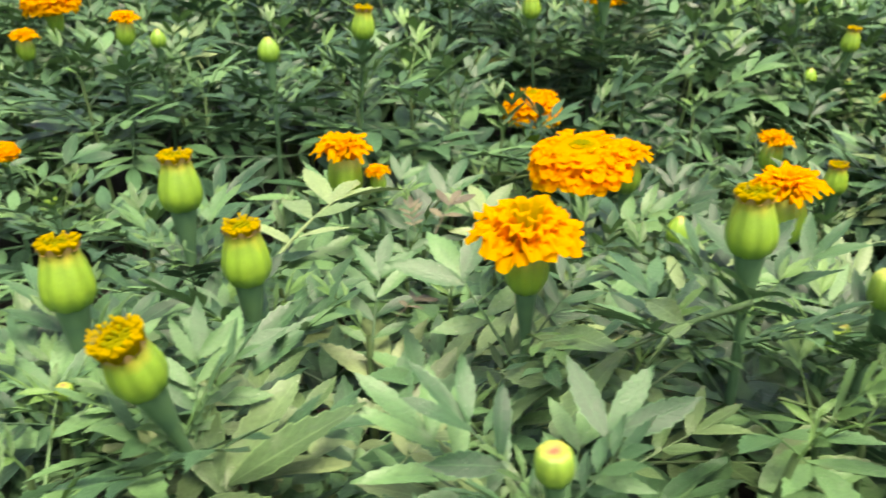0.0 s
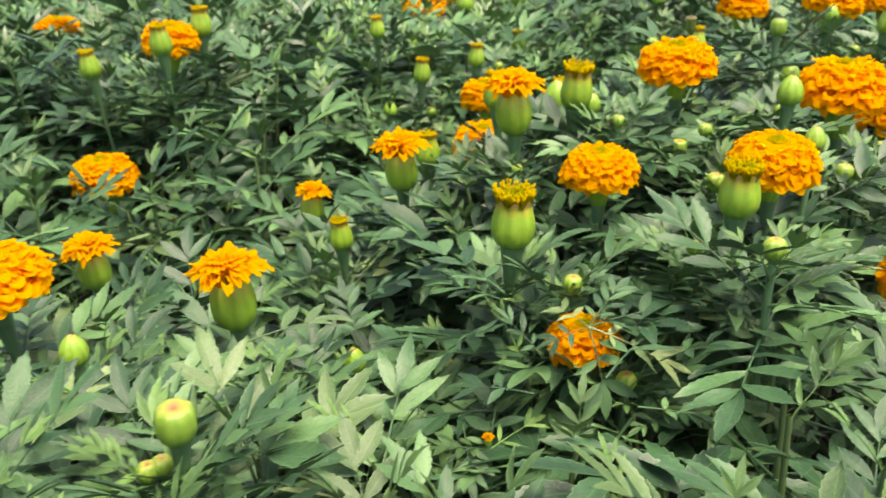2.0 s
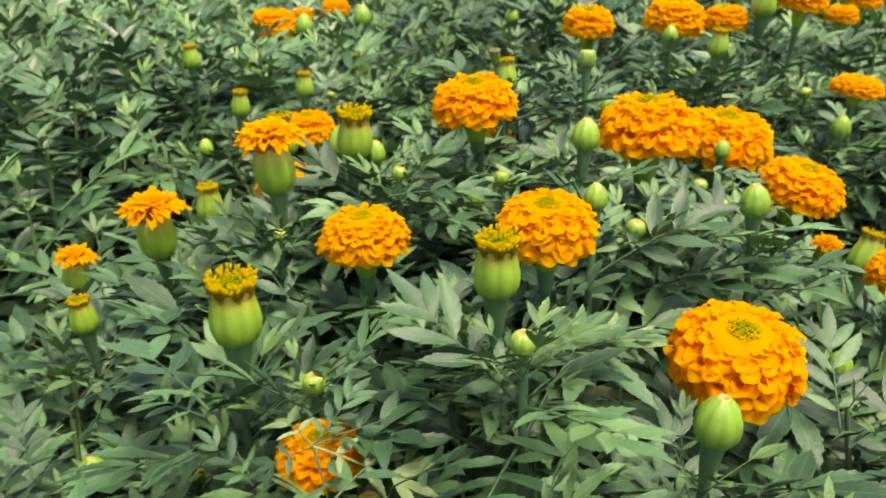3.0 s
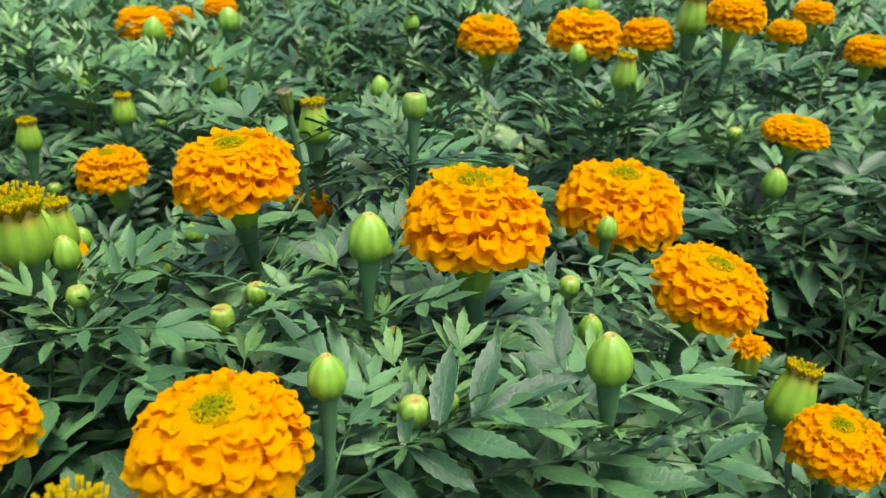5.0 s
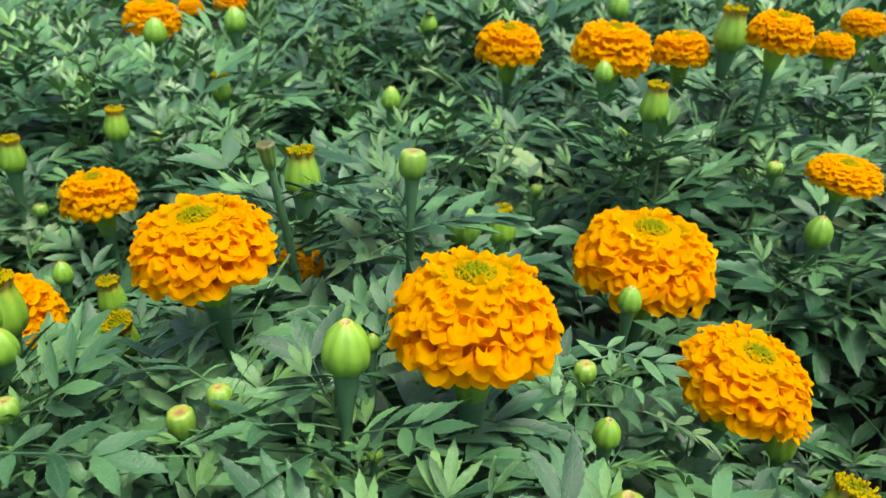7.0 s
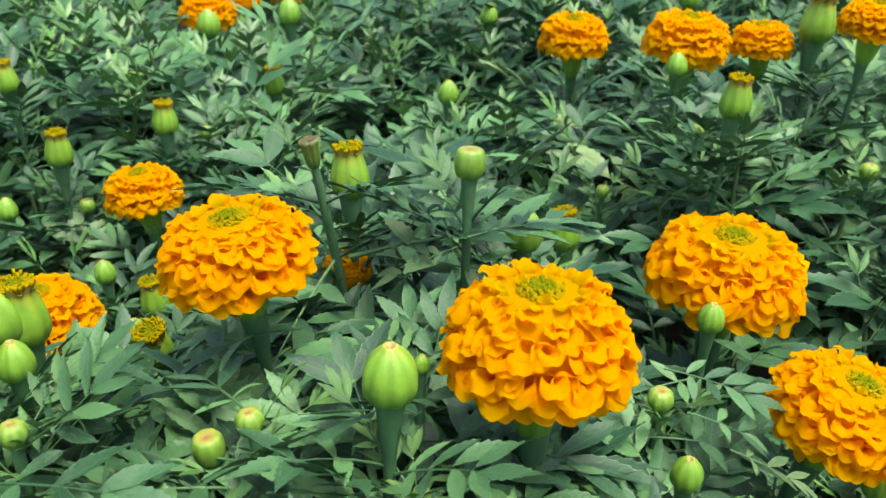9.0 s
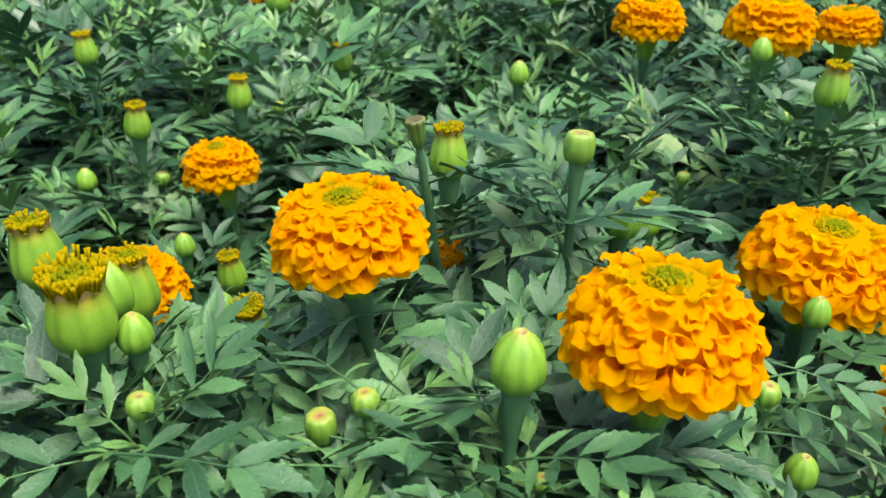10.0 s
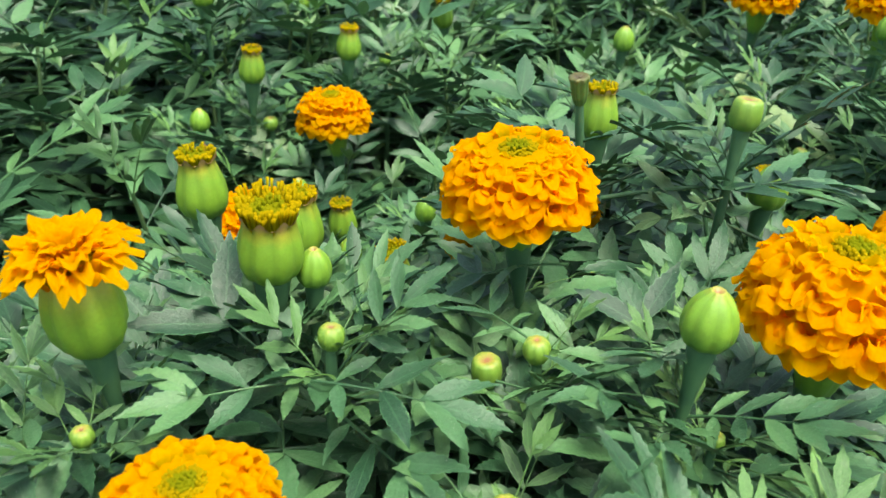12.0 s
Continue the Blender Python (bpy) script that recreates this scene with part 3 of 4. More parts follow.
def button_bud(x, y, z, across, tilt=(0, 0), label="small round green marigold bud with a pinkish tip"):
    def build(root, m):
        part("calyx", BUTTON, root, m)
    return flowering_shoot("young_marigold_bud", label, "flower bud", "young marigold buds", x, y, z, across, tilt, 0.5, 0.2, 0.2, build)


# ---- ground ----
def ground():
    b = Build()
    ticks = [-200, -40, -10, -3] + [-1.0 + 0.1 * i for i in range(46)] + [6, 15, 60, 200]
    rows = [[Vector((x, y, 0.012 * noise.noise((x * 5, y * 5, 0)) if -2 < x < 4 and -2 < y < 4 else 0)) for x in ticks] for y in ticks]
    b.grid(rows, [[(0, 0)] * len(ticks)] * len(ticks))
    return tagged(part("ground", b.mesh("ground", SOIL), None), "dark brown garden soil under the marigold plants", "soil", kind="structure")


ground()

# ---- flowers and buds ----
marigold_bloom(0.038, 0.341, 0.408, 0.0610, (-0.043, -0.042), loose=True, label='loosely open amber marigold bloom above its green calyx')
marigold_bloom(0.094, 0.529, 0.379, 0.0750, (-0.046, -0.07), flat=0.72, label='wide flattened orange marigold bloom leaning among pale leaves')
marigold_bloom(0.118, 1.054, 0.271, 0.0844, (-0.022, 0.023), near=False, label='orange marigold bloom half hidden behind leaves')
marigold_bloom(0.507, 0.533, 0.393, 0.0600, (-0.017, 0.006), amber=True)
marigold_bloom(0.649, 0.658, 0.436, 0.0714, (-0.1, -0.05), label='open orange pompon marigold bloom with a greenish yellow centre')
marigold_bloom(0.750, 0.563, 0.423, 0.0790, (0.02, 0.02), flat=1.16, label='largest round orange pompon marigold bloom, densely ruffled')
marigold_bloom(0.944, 0.684, 0.356, 0.1017, (0.041, -0.059))
marigold_bloom(0.910, 0.551, 0.352, 0.0744, (0.2, -0.2))
marigold_bloom(0.880, 0.425, 0.330, 0.0491, (-0.025, -0.037))
marigold_bloom(0.675, 0.373, 0.345, 0.0806, (-0.05, -0.2))
marigold_bloom(0.592, 0.450, 0.414, 0.0620, (-0.059, -0.087), amber=True)
marigold_bloom(0.607, 1.030, 0.328, 0.0692, (-0.076, 0.011), near=False)
marigold_bloom(0.001, 1.919, 0.325, 0.1039, (0.061, 0.017), near=False)
marigold_bloom(0.220, 1.158, 0.410, 0.0755, (0.071, -0.096), near=False)
marigold_bloom(1.075, 1.126, 0.403, 0.0797, (-0.033, -0.092), near=False)
marigold_bloom(1.120, 0.986, 0.423, 0.0864, (0.051, -0.053), near=False)
marigold_bloom(1.200, 0.975, 0.417, 0.0643, (-0.035, 0.029), near=False)
marigold_bloom(1.216, 0.859, 0.455, 0.0643, (0.049, -0.1), near=False)
marigold_bloom(1.400, 0.953, 0.409, 0.0502, (0.026, -0.03), near=False)
marigold_bloom(1.481, 0.985, 0.422, 0.0542, (0.063, -0.063), near=False)
marigold_bloom(1.463, 0.879, 0.392, 0.0599, (-0.015, -0.078), near=False)
marigold_bloom(1.137, 0.695, 0.384, 0.0597, (0.068, -0.078), near=False, flat=0.65)
marigold_bloom(0.740, 1.733, 0.354, 0.0989, (0.01, -0.018), near=False)
marigold_bloom(0.806, 1.747, 0.366, 0.0438, (0.068, -0.061), near=False)
marigold_bloom(0.874, 1.747, 0.372, 0.0634, (-0.047, -0.013), near=False)
marigold_bloom(-0.394, 0.698, 0.330, 0.0293, (-0.019, -0.044))
marigold_bloom(-0.557, 1.196, 0.390, 0.0833, (-0.069, -0.041), near=False)
marigold_bloom(0.438, 0.418, 0.326, 0.0492, (0.004, 0.017), hidden=True, label='orange marigold bloom half hidden under leaves')
half_open_bloom(0.470, 0.611, 0.443, 0.0530, (-0.06, -0.05))
half_open_bloom(0.232, 0.516, 0.366, 0.0552, (-0.068, -0.02))
half_open_bloom(-0.075, 0.592, 0.368, 0.0505, (0.011, -0.005))
half_open_bloom(-0.050, 0.588, 0.351, 0.0224, (-0.054, -0.065))
half_open_bloom(0.143, 0.603, 0.360, 0.0427, (-0.033, -0.083))
half_open_bloom(0.329, 0.778, 0.317, 0.0426, (0.059, -0.019), near=False)
half_open_bloom(0.390, 0.667, 0.387, 0.0519, (-0.065, -0.075))
opening_bud(-0.107, 0.238, 0.405, 0.0218, (-0.2, -0.25), wide=True, label='bursting marigold bud spilling yellow florets over its calyx')
half_open_bloom(-0.330, 0.866, 0.420, 0.0362, (0.06, -0.022), near=False)
half_open_bloom(-0.526, 1.039, 0.370, 0.0410, (0.034, -0.08), near=False)
half_open_bloom(0.993, 0.583, 0.269, 0.0367, (-0.034, -0.026), near=False)
opening_bud(0.605, 0.724, 0.357, 0.0195, (-0.12, -0.3), wide=True, label="bursting marigold bud spilling yellow florets over its calyx")
opening_bud(0.412, 0.471, 0.391, 0.0301, (0.02, -0.023), wide=True, label='swollen green marigold bud crowned with packed yellow florets')
opening_bud(0.544, 0.421, 0.409, 0.0274, (0.001, -0.052), wide=True, label='swollen green marigold bud crowned with packed yellow florets')
opening_bud(-0.083, 0.869, 0.414, 0.0270, (0.053, -0.055))
opening_bud(0.602, 0.943, 0.270, 0.0263, (-0.051, -0.069))
opening_bud(0.909, 0.476, 0.318, 0.0292, (0.3, 0))
opening_bud(0.508, 0.739, 0.407, 0.0288, (-0.039, 0.001))
opening_bud(0.539, 0.636, 0.429, 0.0284, (0.025, -0.078), wide=True, label='swollen green marigold bud crowned with packed yellow florets')
opening_bud(0.553, 0.690, 0.407, 0.0263, (0.035, 0.006))
opening_bud(0.720, 0.734, 0.436, 0.0236, (0.008, 0.033))
opening_bud(0.915, 0.838, 0.322, 0.0263, (-0.021, 0.031))
opening_bud(0.768, 1.292, 0.345, 0.0267, (-0.056, -0.044))
opening_bud(1.030, 0.799, 0.426, 0.0252, (0.031, -0.071))
opening_bud(1.231, 0.938, 0.443, 0.0358, (0.037, -0.054))
opening_bud(0.636, 1.139, 0.359, 0.0263, (0.043, -0.037))
opening_bud(0.541, 1.097, 0.354, 0.0263, (0.054, -0.056))
opening_bud(0.501, 1.181, 0.403, 0.0244, (-0.026, -0.055))
opening_bud(0.119, 1.133, 0.393, 0.0277, (-0.067, -0.059))
opening_bud(0.262, 1.200, 0.425, 0.0313, (0.021, -0.085))
opening_bud(0.208, 1.093, 0.422, 0.0298, (-0.043, -0.083))
opening_bud(0.444, 0.762, 0.350, 0.0265, (0.016, -0.037))
opening_bud(0.331, 0.648, 0.323, 0.0220, (-0.046, -0.068))
opening_bud(-0.164, 0.316, 0.400, 0.0260, (-0.015, 0.002))
opening_bud(-0.095, 0.354, 0.392, 0.0257, (-0.008, -0.05))
opening_bud(-0.151, 0.439, 0.397, 0.0275, (-0.025, 0.02))
opening_bud(0.125, 0.303, 0.430, 0.0228, (-0.076, -0.029))
flat_bud(0.036, 0.210, 0.386, 0.0135, (-0.076, -0.046))
flat_bud(0.199, 0.322, 0.391, 0.0173, (0.029, -0.061))
closed_bud(0.687, 0.553, 0.430, 0.0204, (0.029, -0.019))
closed_bud(0.712, 0.593, 0.402, 0.0074, (0.066, 0.014))
closed_bud(0.556, 0.640, 0.413, 0.0151, (0.016, -0.036))
withered_bud(0.695, 0.708, 0.460, 0.0105, (-0.15, -0.05))
flat_bud(0.765, 0.670, 0.458, 0.0155, (0.062, 0.035))
closed_bud(0.809, 0.696, 0.402, 0.0210, (0.063, -0.057))
closed_bud(0.940, 1.161, 0.347, 0.0231, (0.031, -0.019))
closed_bud(1.087, 0.952, 0.411, 0.0194, (0.001, 0.017))
closed_bud(0.490, 1.085, 0.309, 0.0181, (0.039, 0.028))
closed_bud(0.569, 0.954, 0.295, 0.0169, (-0.015, -0.023))
closed_bud(0.615, 1.395, 0.340, 0.0203, (0.051, -0.059))
closed_bud(0.710, 1.391, 0.400, 0.0292, (0.054, -0.093))
closed_bud(0.813, 1.400, 0.405, 0.0289, (0.01, 0.026))
closed_bud(1.078, 1.367, 0.387, 0.0245, (0.071, -0.034))
closed_bud(1.334, 1.274, 0.409, 0.0297, (0.058, -0.038))
closed_bud(1.108, 0.683, 0.347, 0.0215, (-0.016, -0.093))
closed_bud(0.814, 0.542, 0.353, 0.0142, (-0.01, -0.082))
closed_bud(0.883, 0.621, 0.371, 0.0145, (0.022, -0.059))
closed_bud(0.755, 0.452, 0.400, 0.0200, (-0.036, 0.025))
closed_bud(0.634, 0.462, 0.421, 0.0147, (0.034, 0.021))
closed_bud(0.603, 0.310, 0.364, 0.0227, (0.049, -0.062))
flat_bud(0.623, 0.605, 0.376, 0.0136, (-0.044, -0.046))
closed_bud(0.822, 0.416, 0.274, 0.0179, (0.072, 0.034))
closed_bud(0.320, 0.569, 0.249, 0.0173, (-0.011, -0.016))
closed_bud(0.544, 0.684, 0.411, 0.0238, (0.025, 0.014))
closed_bud(-0.181, 0.854, 0.390, 0.0223, (-0.038, 0.02))
closed_bud(-0.315, 0.916, 0.390, 0.0175, (-0.007, -0.032))
closed_bud(0.144, 0.456, 0.360, 0.0158, (-0.003, -0.015))
button_bud(0.671, 0.468, 0.390, 0.0128, (0.052, -0.1))
button_bud(0.689, 0.473, 0.385, 0.0091, (-0.041, 0.025))
button_bud(0.640, 0.594, 0.392, 0.0114, (-0.06, 0.033))
button_bud(0.558, 0.597, 0.408, 0.0104, (0.033, -0.005))
button_bud(0.466, 0.591, 0.380, 0.0086, (0.041, -0.078))
button_bud(0.531, 0.369, 0.394, 0.0135, (0.031, 0.038))
button_bud(0.446, 0.451, 0.348, 0.0130, (0.022, -0.041))
button_bud(0.243, 0.468, 0.305, 0.0127, (-0.074, -0.072))
button_bud(0.454, 0.391, 0.308, 0.0128, (0.025, -0.017))
button_bud(0.381, 0.519, 0.259, 0.0102, (0.057, -0.03))
button_bud(0.541, 0.456, 0.356, 0.0106, (-0.05, -0.023))
button_bud(0.832, 0.589, 0.354, 0.0128, (-0.02, -0.037))
button_bud(0.554, 1.105, 0.294, 0.0138, (-0.079, -0.035))
button_bud(-0.000, 0.327, 0.302, 0.0101, (-0.016, -0.049))
button_bud(-0.160, 0.287, 0.360, 0.0076, (0.007, -0.036))
button_bud(0.189, 0.336, 0.360, 0.0097, (0.055, -0.047))
button_bud(0.183, 0.334, 0.360, 0.0094, (0.037, -0.017))
button_bud(0.694, 0.543, 0.380, 0.0074, (0.047, 0.01))
button_bud(-0.300, 0.581, 0.330, 0.0095, (-0.071, -0.058))
button_bud(0.610, 0.533, 0.370, 0.0143, (0.015, -0.079))
button_bud(1.149, 0.774, 0.360, 0.0142, (0.037, -0.032))
button_bud(1.050, 0.862, 0.380, 0.0111, (0.071, -0.009))
button_bud(0.973, 0.880, 0.330, 0.0113, (0.027, -0.022))
button_bud(0.673, 1.144, 0.340, 0.0124, (-0.046, -0.013))
marigold_bloom(0.536, 0.845, 0.321, 0.0752, (-0.018, -0.03), near=False)
half_open_bloom(0.363, 0.391, 0.290, 0.0083, (-0.016, 0.035))
marigold_bloom(0.784, 1.029, 0.218, 0.0390, (-0.002, -0.043), hidden=True, near=False, label='small orange marigold bloom deep among the leaves')
marigold_bloom(0.699, 1.304, 0.249, 0.0290, (-0.04, -0.06), near=False, hidden=True, label='small orange marigold bloom deep among the leaves')
marigold_bloom(0.663, 0.762, 0.346, 0.0400, (-0.05, -0.05), near=False, hidden=True, label='small orange marigold bloom deep among the leaves')
marigold_bloom(0.716, 0.738, 0.375, 0.0300, (0.1, -0.05), near=False, hidden=True, label='small orange marigold bloom deep among the leaves')
closed_bud(0.592, 0.812, 0.318, 0.0150, (-0.056, 0.012))
closed_bud(0.648, 0.837, 0.330, 0.0149, (-0.045, 0.014))

# ---- plants ----
def canopy(x, y):
    """Height of the shoot tips above the soil: a little under the heads that stand about, lower in the furrow between the rows."""
    base = (0.365 if y < 0.4 else 0.335) + 0.03 * noise.noise((x * 5, y * 5, 3.3))
    base -= 0.16 * math.exp(-((y - 0.73 - 0.2 * x) ** 2) / 0.012) / (1 + math.exp((x - 0.3) * 14))
    total, weight = 0.12 * base, 0.12
    for h, w, bare in HEADS:
        k = math.exp(-((x - h.x) ** 2 + (y - h.y) ** 2) / 0.006)
        total += k * (h.z - bare)
        weight += k
    return total / weight


SHOWN = []
OPEN_SIDES = ((Vector((0.0, -0.8, 0.6)), 0.16, -9), (Vector((-0.36, -0.76, 0.54)), 0.1, -9), (Vector((-0.66, -0.65, 0.38)), 0.16, 0.8))


def clear_of_heads(p, margin, own=None, shade=False):
    """True where a leaf at p would not grow over or through a flower head; heads also stand free towards the open path before the bed."""
    for h, w, bare in HEADS:
        if h is own:
            continue
        if math.hypot(p.x - h.x, p.y - h.y) < 0.5 * w + margin and p.z > h.z - 0.6 * w - 0.004:
            return False
        d = p - h
        for way, reach, since in OPEN_SIDES:
            t = d.dot(way)
            if h.x > since and 0 < t < min(reach, 4 * w) and (d - way * t).length < 0.42 * w + margin:
                return False
    # leaves that reach out over the others keep the light
    for h in SHOWN if shade else ():
        d = p - h
        t = d.dot(OPEN_SIDES[0][0])
        if 0.004 < t < 0.06 and (d - OPEN_SIDES[0][0] * t).length < 0.012:
            return False
    return True


def shoot_leaves(rng, tip, grown=1.0):
    """Poses of the leaves of one upright shoot: (is_young, variant, matrix)."""
    out = []
    turn = rng.uniform(0, 6.28)
    nodes = 4
    for k in range(nodes):
        low = 0.006 + 0.02 * k * grown + rng.uniform(-0.005, 0.005)
        length = (0.045, 0.076, 0.1, 0.114)[k] * rng.uniform(0.82, 1.18) * grown
        rise = radians((60, 34, 16, 2)[k]) + rng.uniform(-0.18, 0.18)
        for s in (0, math.pi):
            a = turn + s + k * math.pi / 2 + rng.uniform(-0.3, 0.3)
            m = (Matrix.Translation((tip.x, tip.y, tip.z - low)) @ Matrix.Rotation(a, 4, "Z") @ Matrix.Rotation(rise, 4, "X")
                 @ Matrix.Rotation(rng.uniform(-0.15, 0.15), 4, "Y") @ Matrix.Scale(length, 4))
            out.append((k == 0, rng.randrange(9), m, length))
    return out


def vigour(x, y):
    """How large the leaves grow: those of the further row and of the bed's right side are the largest."""
    far = min(1.0, max(0.0, (y - 0.62) / 0.25))
    return 1.0 + 0.5 * max(far, 0.6 * min(1.0, max(0.0, (x - 0.95) / 0.2)), 0.3 * min(1.0, max(0.0, (0.3 - x) / 0.1)))


def plant(x0, y0, tips, rng):
    root = new("marigold_plant")
    root.location = (x0, y0, 0)
    tagged(root, "bushy marigold plant with grey-green feathery toothed leaves", "plant", "marigold plants")
    base = Vector((x0, y0, 0))
    for tip in tips:
        grown = []
        for young, k, m, length in shoot_leaves(rng, tip, vigour(tip.x, tip.y)):
            spots = [m @ Vector(q) for q in ((0, 0.35, 0), (0, 0.6, 0), (0, 0.85, 0), (0, 1.08, 0), (-0.3, 0.55, 0), (0.3, 0.55, 0), (-0.22, 0.85, 0), (0.22, 0.85, 0), (-0.2, 0.35, 0), (0.2, 0.35, 0))]
            if spots[1].z > 0.08 and all(clear_of_heads(q, 0.004, shade=True) for q in spots):
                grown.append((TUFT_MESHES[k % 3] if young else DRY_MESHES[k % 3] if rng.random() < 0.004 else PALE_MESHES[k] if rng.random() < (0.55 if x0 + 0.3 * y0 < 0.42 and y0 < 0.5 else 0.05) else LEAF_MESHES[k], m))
        if not grown:
            continue
        # a stem ends at its uppermost leaves
        local = Vector((tip.x, tip.y, max(m.translation.z for me, m in grown) + 0.004)) - base
        mid = Vector((local.x * 0.75, local.y * 0.75, local.z * 0.4))
        b = Build()
        b.tube([Vector((0, 0, -0.005)), mid * 0.5, mid, mid.lerp(local, 0.5), local], [0.0045, 0.0038, 0.003, 0.0024, 0.0016], 6)
        stem = part("stem", b.mesh("stem", STEM), root)
        for me, m in grown:
            part("leaf", me, stem, Matrix.Translation(-base) @ m)
    return root


def along(path, depth):
    """The point that far below the end of a path."""
    for a, c in zip(path[::-1], path[-2::-1]):
        d = (a - c).length
        if depth <= d:
            return a.lerp(c, depth / d)
        depth -= d
    return path[0]


def stalk_leaves(root, foot, path, bare, turn):
    """Pairs of leaves on a flowering stalk, below its bare neck."""
    r = random.Random(int(foot.x * 5011 + foot.y * 9973))
    # a young bud sits in a star of small leaves
    own = None
    if root.parent.name.startswith("young"):
        own = min((h[0] for h in HEADS), key=lambda h: (h - foot - path[-1]).length)
        for k in range(6):
            a = turn + 0.5 + k * GOLDEN + r.uniform(-0.2, 0.2)
            m = (Matrix.Translation(along(path, 0.006 + 0.004 * k)) @ Matrix.Rotation(a, 4, "Z") @ Matrix.Rotation(r.uniform(0.4, 0.95), 4, "X")
                 @ Matrix.Rotation(r.uniform(-0.3, 0.3), 4, "Y") @ Matrix.Scale(r.uniform(0.03, 0.052), 4))
            world_m = Matrix.Translation(foot) @ m
            if all(clear_of_heads(world_m @ Vector(q), 0.003, own) for q in ((0, 0.5, 0), (0, 1.05, 0))):
                part("leaf", TUFT_MESHES[r.randrange(3)], root, m)
    elif "bud" in root.parent.name:
        # a collar of small leaves under the neck
        for k in range(5):
            a = turn + 0.8 + k * GOLDEN + r.uniform(-0.2, 0.2)
            m = (Matrix.Translation(along(path, bare * 0.8 + 0.004 * k)) @ Matrix.Rotation(a, 4, "Z") @ Matrix.Rotation(r.uniform(0.4, 0.95), 4, "X")
                 @ Matrix.Rotation(r.uniform(-0.3, 0.3), 4, "Y") @ Matrix.Scale(r.uniform(0.045, 0.075), 4))
            world_m = Matrix.Translation(foot) @ m
            if all(clear_of_heads(world_m @ Vector(q), 0.003) for q in ((0, 0.5, 0), (0, 0.8, 0), (0, 1.05, 0), (-0.25, 0.6, 0), (0.25, 0.6, 0))):
                part("leaf", LEAF_MESHES[r.randrange(9)], root, m)
    for k in range(5):
        spot = along(path, max(0.004, bare - 0.01) + (0.0, 0.012, 0.027, 0.046, 0.07)[k])
        if spot.z < 0.12:
            break
        for side in (0, math.pi):
            length = (0.042, 0.066, 0.088, 0.104, 0.114)[k] * r.uniform(0.85, 1.15)
            for retry in range(5):
                a = turn + side + k * math.pi / 2 + r.uniform(-0.3, 0.3) * (1 + retry)
                m = (Matrix.Translation(spot) @ Matrix.Rotation(a, 4, "Z") @ Matrix.Rotation(radians((48, 36, 24, 12, 2)[k]) + r.uniform(-0.2, 0.2) - 0.12 * retry, 4, "X")
                     @ Matrix.Rotation(r.uniform(-0.35, 0.35), 4, "Y") @ Matrix.Scale(length, 4))
                world_m = Matrix.Translation(foot) @ m
                if all(clear_of_heads(world_m @ Vector(q), 0.006, own) for q in ((0, 0.25, 0), (0, 0.5, 0), (0, 0.8, 0), (0, 1.05, 0), (-0.3, 0.55, 0), (0.3, 0.55, 0), (-0.22, 0.85, 0), (0.22, 0.85, 0))):
                    part("leaf", TUFT_MESHES[r.randrange(3)] if k == 0 else LEAF_MESHES[r.randrange(9)], root, m)
                    break


def placed_leaf(x, y, z, x2, y2, z2, lobe=False, meshes=None):
    """One large leaf from its foot to its tip, on the flowering shoot next to it; lobe: the two points are those of the leaflet at its end."""
    a, c = Vector((x, y, z)), Vector((x2, y2, z2))
    if lobe:
        a = a - 1.25 * (c - a) - Vector((0, 0, 0.012))
    r = random.Random(int(x * 7001 + y2 * 6007))
    d = c - a
    side = d.cross(Vector((0, 0, 1))).normalized()
    m = Matrix((side, d.normalized(), side.cross(d).normalized())).transposed().to_4x4()
    m = Matrix.Translation(a) @ m @ Matrix.Rotation(r.uniform(-0.15, 0.15), 4, "Y") @ Matrix.Scale(d.length / 1.08, 4)
    SHOWN.extend(a.lerp(c, k) for k in (0.45, 0.7, 0.95))
    root, foot = min(((s[0], s[1]) for s in STALKS), key=lambda s: (s[1].xy - a.xy).length)
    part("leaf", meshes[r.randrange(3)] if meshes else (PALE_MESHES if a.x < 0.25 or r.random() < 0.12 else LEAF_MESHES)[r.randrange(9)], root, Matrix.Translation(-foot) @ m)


placed_leaf(0.701, 0.547, 0.370, 0.775, 0.560, 0.362)
placed_leaf(0.567, 0.699, 0.345, 0.570, 0.717, 0.398, lobe=True)
placed_leaf(0.582, 0.565, 0.405, 0.611, 0.545, 0.404, lobe=True)
placed_leaf(0.655, 0.596, 0.362, 0.676, 0.634, 0.388, lobe=True)
placed_leaf(0.775, 0.670, 0.420, 0.829, 0.652, 0.422, lobe=True)
placed_leaf(0.744, 0.672, 0.408, 0.706, 0.674, 0.417, lobe=True)
placed_leaf(0.818, 0.577, 0.344, 0.886, 0.550, 0.332)
placed_leaf(0.706, 0.546, 0.370, 0.777, 0.578, 0.355)
placed_leaf(0.885, 0.602, 0.340, 0.968, 0.650, 0.329)
placed_leaf(0.651, 0.577, 0.379, 0.674, 0.557, 0.374, lobe=True)
placed_leaf(0.571, 0.614, 0.371, 0.595, 0.609, 0.389, lobe=True)
placed_leaf(0.588, 0.626, 0.355, 0.617, 0.619, 0.372, lobe=True)
placed_leaf(0.462, 0.408, 0.322, 0.360, 0.450, 0.292)
placed_leaf(0.462, 0.408, 0.320, 0.383, 0.428, 0.266)
placed_leaf(0.460, 0.394, 0.298, 0.492, 0.345, 0.297)
placed_leaf(0.520, 0.395, 0.350, 0.541, 0.366, 0.326)
placed_leaf(0.555, 0.400, 0.330, 0.647, 0.410, 0.352)
